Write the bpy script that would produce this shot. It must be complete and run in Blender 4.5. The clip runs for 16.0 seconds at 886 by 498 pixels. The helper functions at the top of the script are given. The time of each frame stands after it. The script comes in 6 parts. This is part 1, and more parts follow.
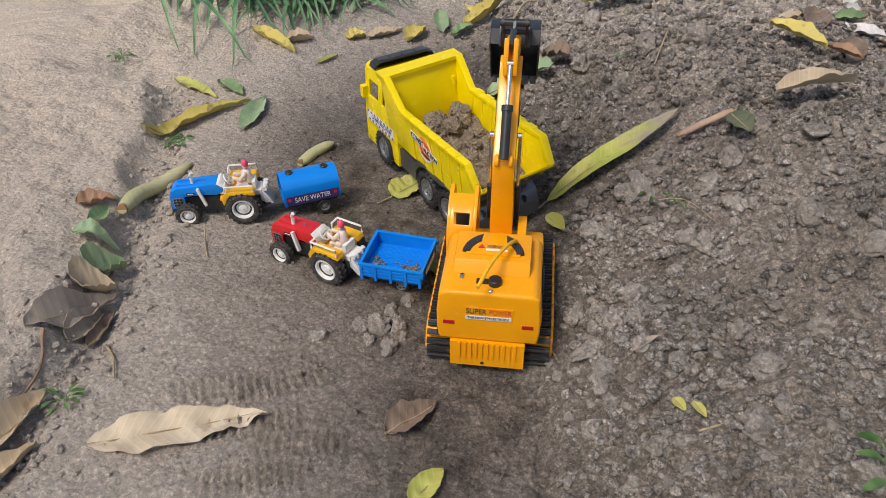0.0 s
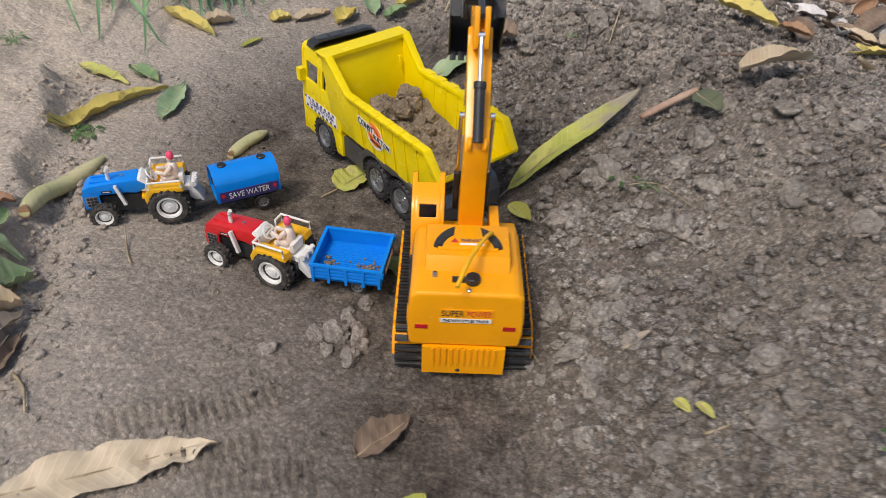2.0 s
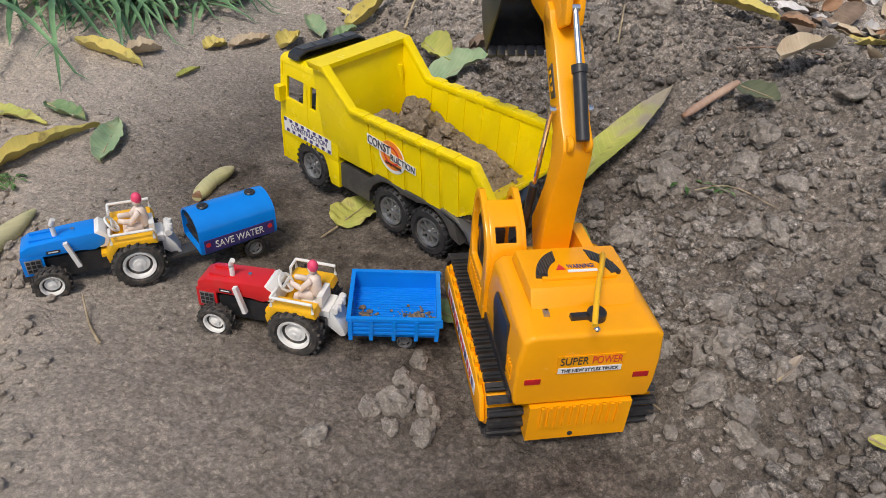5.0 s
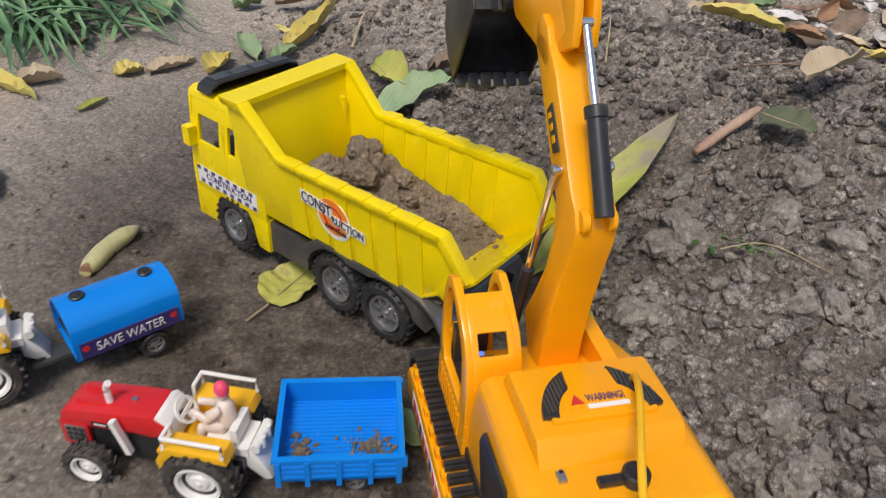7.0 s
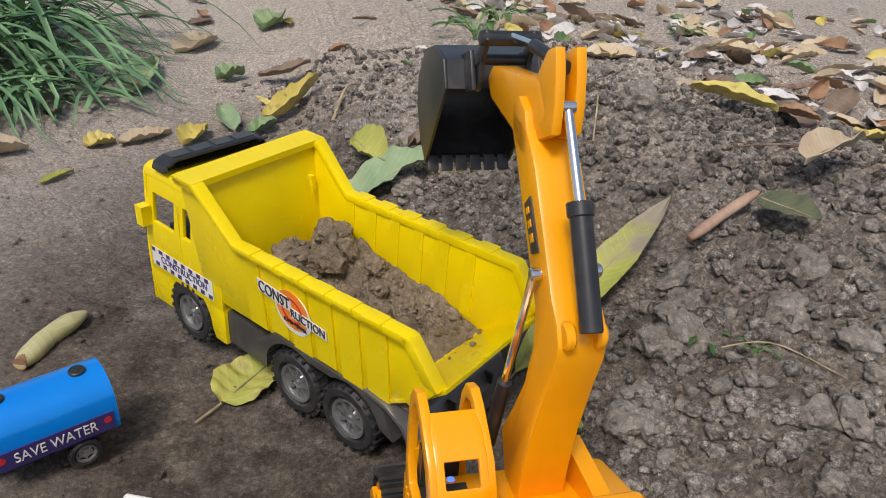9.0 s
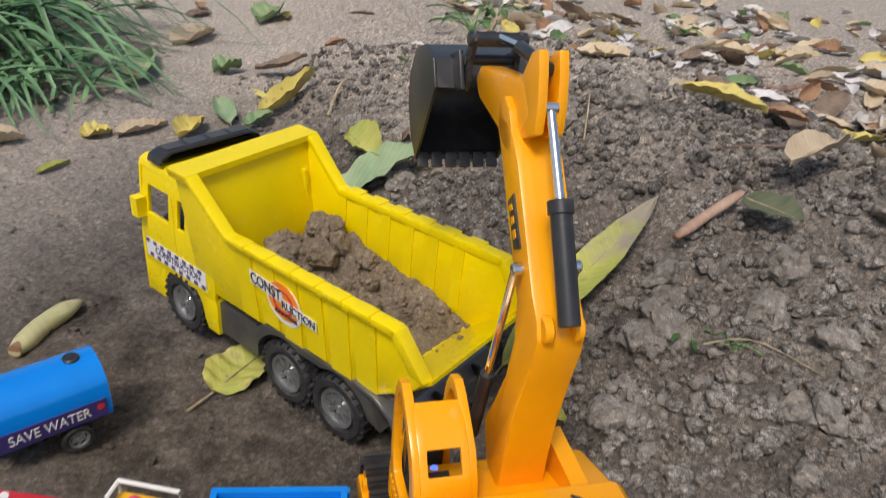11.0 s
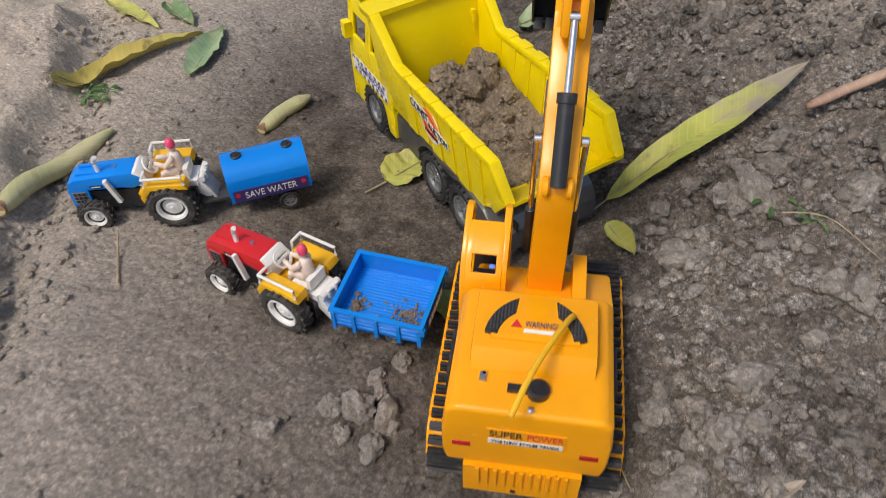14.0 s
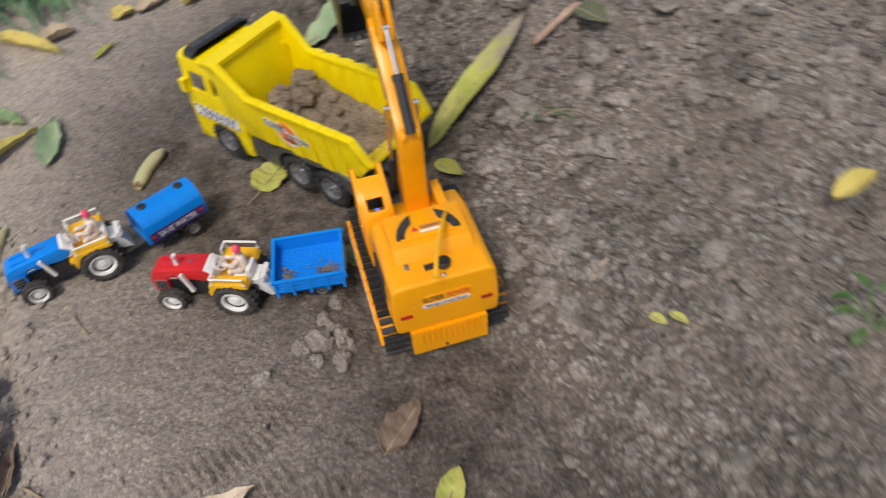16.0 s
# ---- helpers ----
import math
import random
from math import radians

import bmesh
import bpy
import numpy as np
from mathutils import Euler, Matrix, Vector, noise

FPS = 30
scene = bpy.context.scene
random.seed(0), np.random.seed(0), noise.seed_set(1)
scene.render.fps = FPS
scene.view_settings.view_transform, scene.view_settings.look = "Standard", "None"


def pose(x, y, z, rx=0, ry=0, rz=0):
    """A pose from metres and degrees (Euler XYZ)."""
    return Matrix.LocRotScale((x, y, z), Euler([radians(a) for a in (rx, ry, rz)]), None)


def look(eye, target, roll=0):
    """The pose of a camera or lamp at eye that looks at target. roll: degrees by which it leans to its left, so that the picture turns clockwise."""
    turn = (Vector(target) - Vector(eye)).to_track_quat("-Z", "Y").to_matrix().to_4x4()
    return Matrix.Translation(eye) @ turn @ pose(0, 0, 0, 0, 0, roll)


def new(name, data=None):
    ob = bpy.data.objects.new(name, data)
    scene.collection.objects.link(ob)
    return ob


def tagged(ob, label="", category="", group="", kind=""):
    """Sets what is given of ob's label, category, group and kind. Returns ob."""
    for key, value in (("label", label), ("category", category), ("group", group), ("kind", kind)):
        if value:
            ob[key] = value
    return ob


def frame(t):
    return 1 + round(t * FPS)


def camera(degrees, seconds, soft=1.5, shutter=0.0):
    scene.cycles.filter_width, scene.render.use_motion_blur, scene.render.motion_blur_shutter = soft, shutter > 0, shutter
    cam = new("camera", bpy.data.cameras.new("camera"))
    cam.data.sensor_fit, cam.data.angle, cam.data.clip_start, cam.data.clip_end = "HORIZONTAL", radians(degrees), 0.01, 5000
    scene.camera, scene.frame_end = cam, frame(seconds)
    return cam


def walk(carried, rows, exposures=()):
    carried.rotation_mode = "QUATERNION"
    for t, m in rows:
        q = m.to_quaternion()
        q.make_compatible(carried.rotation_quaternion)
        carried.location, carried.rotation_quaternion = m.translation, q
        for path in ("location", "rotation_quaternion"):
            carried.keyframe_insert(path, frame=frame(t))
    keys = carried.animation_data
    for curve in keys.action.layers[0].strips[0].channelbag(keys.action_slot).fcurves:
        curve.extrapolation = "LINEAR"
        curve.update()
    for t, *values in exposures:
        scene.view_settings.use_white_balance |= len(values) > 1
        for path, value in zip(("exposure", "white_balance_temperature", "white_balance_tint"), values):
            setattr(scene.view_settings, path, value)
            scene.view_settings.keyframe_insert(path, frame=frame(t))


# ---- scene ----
SKY, SUN = 0.105, 1.9
cam = camera(63.6, 16.0, soft=0.9, shutter=0.5)
PATH = [
    (0, (0.194, -0.554, 0.518), (0.006, 0.981, -0.751), -0.9),
    (0.5, (0.195, -0.555, 0.523), (0.014, 0.976, -0.751), -0.9),
    (1, (0.194, -0.557, 0.527), (0.053, 0.975, -0.751), 0.0),
    (1.5, (0.191, -0.544, 0.51), (0.124, 0.996, -0.764), 1.2),
    (2, (0.147, -0.503, 0.475), (0.191, 1.034, -0.804), 2.6),
    (2.5, (0.072, -0.453, 0.418), (0.243, 1.093, -0.839), 3.9),
    (3, (0.023, -0.42, 0.394), (0.286, 1.126, -0.848), 4.3),
    (3.5, (0.003, -0.394, 0.381), (0.352, 1.16, -0.829), 4.9),
    (5.8, (0.031, -0.398, 0.393), (0.367, 1.189, -0.777), 3.1),
    (6, (0.025, -0.375, 0.397), (0.386, 1.205, -0.775), 3.5),
    (6.5, (0.037, -0.295, 0.357), (0.462, 1.283, -0.797), 4.2),
    (7, (0.052, -0.255, 0.341), (0.497, 1.329, -0.795), 3.9),
    (7.5, (0.068, -0.23, 0.335), (0.534, 1.385, -0.75), 3.9),
    (8, (0.063, -0.207, 0.329), (0.542, 1.431, -0.714), 4.0),
    (8.5, (0.07, -0.205, 0.329), (0.55, 1.456, -0.676), 4.3),
    (8.7, (0.075, -0.208, 0.33), (0.554, 1.463, -0.658), 4.4),
    (10.8, (0.074, -0.218, 0.335), (0.584, 1.462, -0.622), 5.7),
    (11, (0.077, -0.22, 0.336), (0.569, 1.447, -0.653), 5.6),
    (11.5, (0.07, -0.245, 0.337), (0.503, 1.365, -0.768), 5.4),
    (12, (0.079, -0.231, 0.372), (0.417, 1.28, -0.894), 4.8),
    (12.5, (0.11, -0.211, 0.419), (0.283, 1.15, -1.036), 3.8),
    (13, (0.146, -0.226, 0.452), (0.166, 1.083, -1.06), 2.9),
    (13.5, (0.163, -0.246, 0.445), (0.035, 1.054, -1.069), 0.2),
    (14, (0.168, -0.299, 0.429), (-0.05, 1.046, -1.035), -2.0),
    (14.5, (0.158, -0.339, 0.424), (-0.064, 1.049, -0.999), -2.2),
    (15, (0.157, -0.367, 0.449), (0.009, 1.026, -0.978), -2.6),
    (15.5, (0.142, -0.397, 0.491), (0.115, 0.969, -0.97), -4.9),
    (16, (0.1, -0.466, 0.537), (0.398, 0.85, -0.939), -6.2),
]
walk(cam, [(t, look(eye, target, roll)) for t, eye, target, roll in PATH], [(0, 0.2)])

# ---- world, sun, exposure ----
world = bpy.data.worlds.new("sky")
scene.world = world
world.use_nodes = True
wn = world.node_tree.nodes
sky = wn.new("ShaderNodeTexSky")
sky.sky_type = "NISHITA"
sky.sun_disc = False
sky.sun_elevation = radians(58)
sky.sun_rotation = radians(215)
sky.air_density, sky.dust_density, sky.ozone_density = 1.0, 3.0, 0.6
world.node_tree.links.new(sky.outputs[0], wn["Background"].inputs[0])
wn["Background"].inputs[1].default_value = SKY

sun = new("sun", bpy.data.lights.new("sun", "SUN"))
sun.data.energy, sun.data.angle, sun.data.color = SUN, radians(16), (1.0, 0.94, 0.86)
sun.matrix_world = look((-1.82, -2.60, 5.1), (0, 0, 0))


# ---- materials ----
def mat(name, rgb, rough=0.5, metal=0.0, vary=0.12, scale=60.0, bump=0.0, bump_scale=400.0, rgb2=None, dirt=0.0,
        random_tone=0.0, spec=0.5):
    m = bpy.data.materials.new(name)
    m.use_nodes = True
    nt = m.node_tree
    b = nt.nodes["Principled BSDF"]
    b.inputs["Roughness"].default_value, b.inputs["Metallic"].default_value = rough, metal
    b.inputs["Specular IOR Level"].default_value = spec
    co = nt.nodes.new("ShaderNodeTexCoord")
    n1 = nt.nodes.new("ShaderNodeTexNoise")
    n1.inputs["Scale"].default_value, n1.inputs["Detail"].default_value = scale, 6
    nt.links.new(co.outputs["Object"], n1.inputs["Vector"])
    ramp = nt.nodes.new("ShaderNodeMix")
    ramp.data_type = "RGBA"
    lo = [c * (1 - vary) for c in rgb]
    hi = list(rgb2) if rgb2 else [min(1, c * (1 + vary)) for c in rgb]
    ramp.inputs[6].default_value, ramp.inputs[7].default_value = (*lo, 1), (*hi, 1)
    mr = nt.nodes.new("ShaderNodeMapRange")
    mr.inputs[1].default_value, mr.inputs[2].default_value = 0.35, 0.65
    nt.links.new(n1.outputs["Fac"], mr.inputs[0])
    nt.links.new(mr.outputs[0], ramp.inputs[0])
    out = ramp.outputs[2]
    if dirt:
        n2 = nt.nodes.new("ShaderNodeTexNoise")
        n2.inputs["Scale"].default_value, n2.inputs["Detail"].default_value = scale * 1.7, 9
        nt.links.new(co.outputs["Object"], n2.inputs["Vector"])
        d = nt.nodes.new("ShaderNodeMapRange")
        d.inputs[1].default_value, d.inputs[2].default_value, d.inputs[4].default_value = 0.52, 0.75, dirt
        nt.links.new(n2.outputs["Fac"], d.inputs[0])
        dm = nt.nodes.new("ShaderNodeMix")
        dm.data_type = "RGBA"
        dm.inputs[7].default_value = (0.24, 0.19, 0.145, 1)
        nt.links.new(d.outputs[0], dm.inputs[0])
        nt.links.new(out, dm.inputs[6])
        out = dm.outputs[2]
        rr = nt.nodes.new("ShaderNodeMath")
        rr.operation = "MULTIPLY_ADD"
        rr.inputs[1].default_value, rr.inputs[2].default_value = 0.5, rough
        nt.links.new(d.outputs[0], rr.inputs[0])
        nt.links.new(rr.outputs[0], b.inputs["Roughness"])
    if random_tone:
        oi = nt.nodes.new("ShaderNodeObjectInfo")
        hv = nt.nodes.new("ShaderNodeHueSaturation")
        v = nt.nodes.new("ShaderNodeMapRange")
        v.inputs[3].default_value, v.inputs[4].default_value = 1 - random_tone, 1 + random_tone
        nt.links.new(oi.outputs["Random"], v.inputs[0])
        nt.links.new(v.outputs[0], hv.inputs["Value"])
        nt.links.new(out, hv.inputs["Color"])
        out = hv.outputs[0]
    nt.links.new(out, b.inputs["Base Color"])
    if bump:
        nb = nt.nodes.new("ShaderNodeTexNoise")
        nb.inputs["Scale"].default_value, nb.inputs["Detail"].default_value = bump_scale, 5
        nt.links.new(co.outputs["Object"], nb.inputs["Vector"])
        bp = nt.nodes.new("ShaderNodeBump")
        bp.inputs["Strength"].default_value, bp.inputs["Distance"].default_value = bump, 0.002
        nt.links.new(nb.outputs["Fac"], bp.inputs["Height"])
        nt.links.new(bp.outputs[0], b.inputs["Normal"])
    return m


def soil(name, dark, light, dry, patches):
    """Crumbly earth: grains, crumbs and dry pale patches; garden_soil also paints sunlight with the dry tone."""
    m = bpy.data.materials.new(name)
    m.use_nodes = True
    nt = m.node_tree
    b = nt.nodes["Principled BSDF"]
    b.inputs["Roughness"].default_value = 0.95
    b.inputs["Specular IOR Level"].default_value = 0.15
    geo = nt.nodes.new("ShaderNodeNewGeometry")

    def noise_node(scale, detail, rough=0.6):
        n = nt.nodes.new("ShaderNodeTexNoise")
        n.inputs["Scale"].default_value, n.inputs["Detail"].default_value = scale, detail
        n.inputs["Roughness"].default_value = rough
        nt.links.new(geo.outputs["Position"], n.inputs["Vector"])
        return n.outputs["Fac"]

    def ranged(v, a, c, lo=0.0, hi=1.0):
        r = nt.nodes.new("ShaderNodeMapRange")
        for i, k in enumerate((a, c, lo, hi)):
            r.inputs[i + 1].default_value = k
        nt.links.new(v, r.inputs[0])
        return r.outputs[0]

    def mix(fac, a, c, mode="MIX"):
        x = nt.nodes.new("ShaderNodeMix")
        x.data_type, x.blend_type = "RGBA", mode
        nt.links.new(fac, x.inputs[0]) if hasattr(fac, "links") else None
        for s, val in ((6, a), (7, c)):
            if hasattr(val, "links"):
                nt.links.new(val, x.inputs[s])
            else:
                x.inputs[s].default_value = (*val, 1)
        return x.outputs[2]

    fine = noise_node(420, 9, 0.78)
    grit = noise_node(1500, 3, 0.6)
    mid = noise_node(45, 7)
    big = noise_node(5.5, 4)
    col = mix(ranged(mid, 0.3, 0.7), dark, light)
    col = mix(ranged(big, 0.47, 0.62, 0, patches), col, dry)
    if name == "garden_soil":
        # sunlight on the beaten earth of the left bank and its edge, painted pale
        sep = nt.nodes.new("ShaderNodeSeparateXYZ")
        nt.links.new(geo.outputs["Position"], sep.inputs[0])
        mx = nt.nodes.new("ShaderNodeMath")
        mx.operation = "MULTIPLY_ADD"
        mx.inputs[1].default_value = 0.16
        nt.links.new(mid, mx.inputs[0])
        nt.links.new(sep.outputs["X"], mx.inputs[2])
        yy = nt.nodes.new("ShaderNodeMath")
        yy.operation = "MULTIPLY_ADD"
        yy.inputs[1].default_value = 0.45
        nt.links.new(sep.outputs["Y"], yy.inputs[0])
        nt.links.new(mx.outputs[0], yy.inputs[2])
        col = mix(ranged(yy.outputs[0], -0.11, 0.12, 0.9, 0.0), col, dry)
        # sun patch on the back-left ground, painted into the soil colour
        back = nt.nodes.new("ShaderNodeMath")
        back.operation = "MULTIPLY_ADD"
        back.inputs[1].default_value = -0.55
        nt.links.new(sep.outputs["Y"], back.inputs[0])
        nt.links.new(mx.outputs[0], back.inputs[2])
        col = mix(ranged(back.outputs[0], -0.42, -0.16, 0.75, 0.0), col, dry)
        # far sunlit ground, its brightness mixed into the soil colour
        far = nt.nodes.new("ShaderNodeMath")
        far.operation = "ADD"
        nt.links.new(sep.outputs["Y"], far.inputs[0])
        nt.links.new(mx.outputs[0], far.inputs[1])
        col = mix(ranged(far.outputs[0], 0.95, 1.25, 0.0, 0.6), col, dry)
        # sunlight on the dry top of the bank towards the leaf litter, painted pale
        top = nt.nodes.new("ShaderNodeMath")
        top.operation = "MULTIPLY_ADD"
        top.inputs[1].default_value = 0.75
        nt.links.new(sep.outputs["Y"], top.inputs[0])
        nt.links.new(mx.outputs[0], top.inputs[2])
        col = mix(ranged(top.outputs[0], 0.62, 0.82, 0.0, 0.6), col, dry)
        # paler across the whole right bank
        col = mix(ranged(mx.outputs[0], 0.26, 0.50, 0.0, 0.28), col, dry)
        # warm sunlight on the left bank's crust, painted as a paler colour
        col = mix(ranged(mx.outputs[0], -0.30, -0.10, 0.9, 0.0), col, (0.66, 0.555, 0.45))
    gsum = nt.nodes.new("ShaderNodeMath")
    gsum.operation = "MULTIPLY"
    nt.links.new(ranged(fine, 0.30, 0.70, 0.42, 1.55), gsum.inputs[0])
    nt.links.new(ranged(grit, 0.3, 0.7, 0.62, 1.38), gsum.inputs[1])
    g = gsum.outputs[0]
    for scale, lo, hi in ((230, 0.66, 1.36), (620, 0.72, 1.30)):
        grain = nt.nodes.new("ShaderNodeTexVoronoi")
        grain.inputs["Scale"].default_value = scale
        wob = nt.nodes.new("ShaderNodeVectorMath")
        wob.operation = "MULTIPLY_ADD"
        wob.inputs[1].default_value = (0.006, 0.006, 0.006)
        wn2 = nt.nodes.new("ShaderNodeTexNoise")
        wn2.inputs["Scale"].default_value = scale * 0.8
        nt.links.new(geo.outputs["Position"], wn2.inputs["Vector"])
        nt.links.new(wn2.outputs["Color"], wob.inputs[0])
        nt.links.new(geo.outputs["Position"], wob.inputs[2])
        nt.links.new(wob.outputs[0], grain.inputs["Vector"])
        gs = nt.nodes.new("ShaderNodeSeparateColor")
        nt.links.new(grain.outputs["Color"], gs.inputs[0])
        # random tone per crumb; dark cell edges paint the shade in the gaps
        for fac in (ranged(gs.outputs[0], 0.0, 1.0, lo, hi), ranged(grain.outputs["Distance"], 0.25, 0.75, 1.12, 0.68)):
            mul = nt.nodes.new("ShaderNodeMath")
            mul.operation = "MULTIPLY"
            nt.links.new(g, mul.inputs[0])
            nt.links.new(fac, mul.inputs[1])
            g = mul.outputs[0]
    if name == "garden_soil":
        # trodden smooth on the floor, loose and grainy on the dug bank
        loose = ranged(mx.outputs[0], -0.22, 0.38, 0.38, 0.82)
        even = nt.nodes.new("ShaderNodeMix")
        even.inputs[2].default_value = 1.0
        nt.links.new(loose, even.inputs[0])
        nt.links.new(g, even.inputs[3])
        g = even.outputs[0]
    if name in ("dry_lump", "sandy_load"):
        even = nt.nodes.new("ShaderNodeMix")
        even.inputs[0].default_value, even.inputs[2].default_value = 0.5, 1.0
        nt.links.new(g, even.inputs[3])
        g = even.outputs[0]
    gm = nt.nodes.new("ShaderNodeVectorMath")
    gm.operation = "SCALE"
    nt.links.new(col, gm.inputs[0])
    nt.links.new(g, gm.inputs["Scale"])
    nt.links.new(gm.outputs[0], b.inputs["Base Color"])
    vor = nt.nodes.new("ShaderNodeTexVoronoi")
    vor.inputs["Scale"].default_value = 190
    nt.links.new(geo.outputs["Position"], vor.inputs["Vector"])
    b1 = nt.nodes.new("ShaderNodeBump")
    b1.invert = True
    b1.inputs["Strength"].default_value, b1.inputs["Distance"].default_value = 0.7, 0.0025
    nt.links.new(vor.outputs["Distance"], b1.inputs["Height"])
    b2 = nt.nodes.new("ShaderNodeBump")
    b2.inputs["Strength"].default_value, b2.inputs["Distance"].default_value = 1.0, 0.0030
    nt.links.new(fine, b2.inputs["Height"])
    nt.links.new(b1.outputs[0], b2.inputs["Normal"])
    nt.links.new(b2.outputs[0], b.inputs["Normal"])
    return m


# M_SOIL's third tone is dry patches and also the painted sunlight
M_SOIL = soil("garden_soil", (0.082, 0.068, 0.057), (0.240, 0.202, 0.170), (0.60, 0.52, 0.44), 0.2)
M_CLOD = soil("dry_clod", (0.145, 0.127, 0.111), (0.38, 0.335, 0.292), (0.52, 0.465, 0.41), 0.7)
M_LUMP = soil("dry_lump", (0.235, 0.205, 0.176), (0.45, 0.398, 0.345), (0.55, 0.49, 0.43), 0.6)
M_LOAD = soil("sandy_load", (0.20, 0.155, 0.112), (0.40, 0.318, 0.235), (0.47, 0.38, 0.29), 0.5)
M_YEL = mat("yellow_plastic", (0.88, 0.67, 0.001), 0.27, vary=0.04, scale=25, bump=0.03, bump_scale=150, dirt=0.02, spec=0.4)
M_ORG = mat("orange_yellow_plastic", (0.91, 0.375, 0.003), 0.26, vary=0.05, scale=25, bump=0.02, bump_scale=150, dirt=0.04, spec=0.45)
M_BLACK = mat("black_plastic", (0.022, 0.023, 0.026), 0.36, vary=0.2, scale=80, dirt=0.14)
M_RUBBER = mat("black_rubber", (0.022, 0.022, 0.024), 0.6, vary=0.2, scale=120, dirt=0.22, bump=0.1)
M_GREY = mat("dark_grey_plastic", (0.085, 0.083, 0.08), 0.36, metal=0.3, vary=0.15, scale=60, dirt=0.3)
M_GUN = mat("gunmetal_plastic", (0.20, 0.20, 0.205), 0.22, metal=0.55, vary=0.12, scale=50, dirt=0.08)
M_SILVER = mat("silver_rim", (0.42, 0.43, 0.44), 0.3, metal=0.8, vary=0.15, scale=90, dirt=0.2)
M_CHROME = mat("chrome", (0.78, 0.78, 0.79), 0.14, metal=1.0, vary=0.05)
M_BLUE = mat("blue_plastic", (0.004, 0.225, 0.76), 0.16, vary=0.05, scale=30, dirt=0.03)
M_RED = mat("red_plastic", (0.60, 0.018, 0.022), 0.3, vary=0.06, scale=30, dirt=0.1)
M_WHITE = mat("white_plastic", (0.78, 0.77, 0.74), 0.4, vary=0.05, scale=60, dirt=0.12)
M_TYEL = mat("amber_plastic", (0.86, 0.46, 0.012), 0.35, vary=0.06, scale=60, dirt=0.08)
M_DOLL = mat("cream_plastic", (0.74, 0.62, 0.54), 0.5, vary=0.06, scale=200)
M_PINK = mat("pink_plastic", (0.78, 0.07, 0.16), 0.45, vary=0.06)
M_PAPER = mat("sticker_white", (0.80, 0.79, 0.76), 0.35, vary=0.04)
M_INK = mat("sticker_black", (0.02, 0.02, 0.025), 0.4)
M_NAVY = mat("sticker_navy", (0.05, 0.035, 0.16), 0.35)
M_REDINK = mat("sticker_red", (0.62, 0.03, 0.03), 0.35)
M_ORINK = mat("sticker_orange", (0.85, 0.27, 0.03), 0.35)
M_LENS = mat("red_lens", (0.45, 0.015, 0.02), 0.15)


M_LED = bpy.data.materials.new("blue_diode")
M_LED.use_nodes = True
M_LED.node_tree.nodes["Principled BSDF"].inputs["Base Color"].default_value = (0.10, 0.16, 0.8, 1)
M_LED.node_tree.nodes["Principled BSDF"].inputs["Emission Color"].default_value = (0.10, 0.22, 1.0, 1)
M_LED.node_tree.nodes["Principled BSDF"].inputs["Emission Strength"].default_value = 1.1


# ---- mesh builders ----
def smooth(me, angle=35):
    for p in me.polygons:
        p.use_smooth = True
    me.set_sharp_from_angle(angle=radians(angle))


def part(name, bm, material, parent, label="", shade=35):
    """One mesh object from bm under a thing or a part."""
    bmesh.ops.recalc_face_normals(bm, faces=bm.faces)
    me = bpy.data.meshes.new(name)
    bm.to_mesh(me)
    bm.free()
    for m in material if isinstance(material, (list, tuple)) else (material,):
        me.materials.append(m)
    smooth(me, shade)
    ob = new(name, me)
    ob.parent = parent
    return tagged(ob, label)


def piece(name, me, parent, m):
    """A part on shared mesh data at the local pose m."""
    ob = new(name, me)
    ob.parent = parent
    ob.matrix_basis = m
    return ob


def thing(name, m, label, category, group=""):
    ob = new(name)
    ob.empty_display_size = 0.02
    ob.matrix_world = m
    return tagged(ob, label, category, group)


def bevel(bm, w, seg=2, verts=None, angle=25):
    edges = [e for e in bm.edges if len(e.link_faces) == 2 and e.calc_face_angle(0) > radians(angle)
             and (verts is None or (e.verts[0] in verts and e.verts[1] in verts))]
    if edges and w > 0:
        bmesh.ops.bevel(bm, geom=edges, offset=w, segments=seg, profile=0.6, affect="EDGES", clamp_overlap=True)
    return bm


def box(x0, x1, y0, y1, z0, z1, w=0.0, seg=2, bm=None):
    b = bmesh.new()
    v = [b.verts.new(p) for p in ((x0, y0, z0), (x1, y0, z0), (x1, y1, z0), (x0, y1, z0),
                                  (x0, y0, z1), (x1, y0, z1), (x1, y1, z1), (x0, y1, z1))]
    for f in ((3, 2, 1, 0), (4, 5, 6, 7), (0, 1, 5, 4), (1, 2, 6, 5), (2, 3, 7, 6), (3, 0, 4, 7)):
        b.faces.new([v[i] for i in f])
    bevel(b, w, seg)
    return join(bm, b)


def join(bm, b):
    if bm is None:
        return b
    t = bpy.data.meshes.new("t")
    b.to_mesh(t)
    b.free()
    bm.from_mesh(t)
    bpy.data.meshes.remove(t)
    return bm


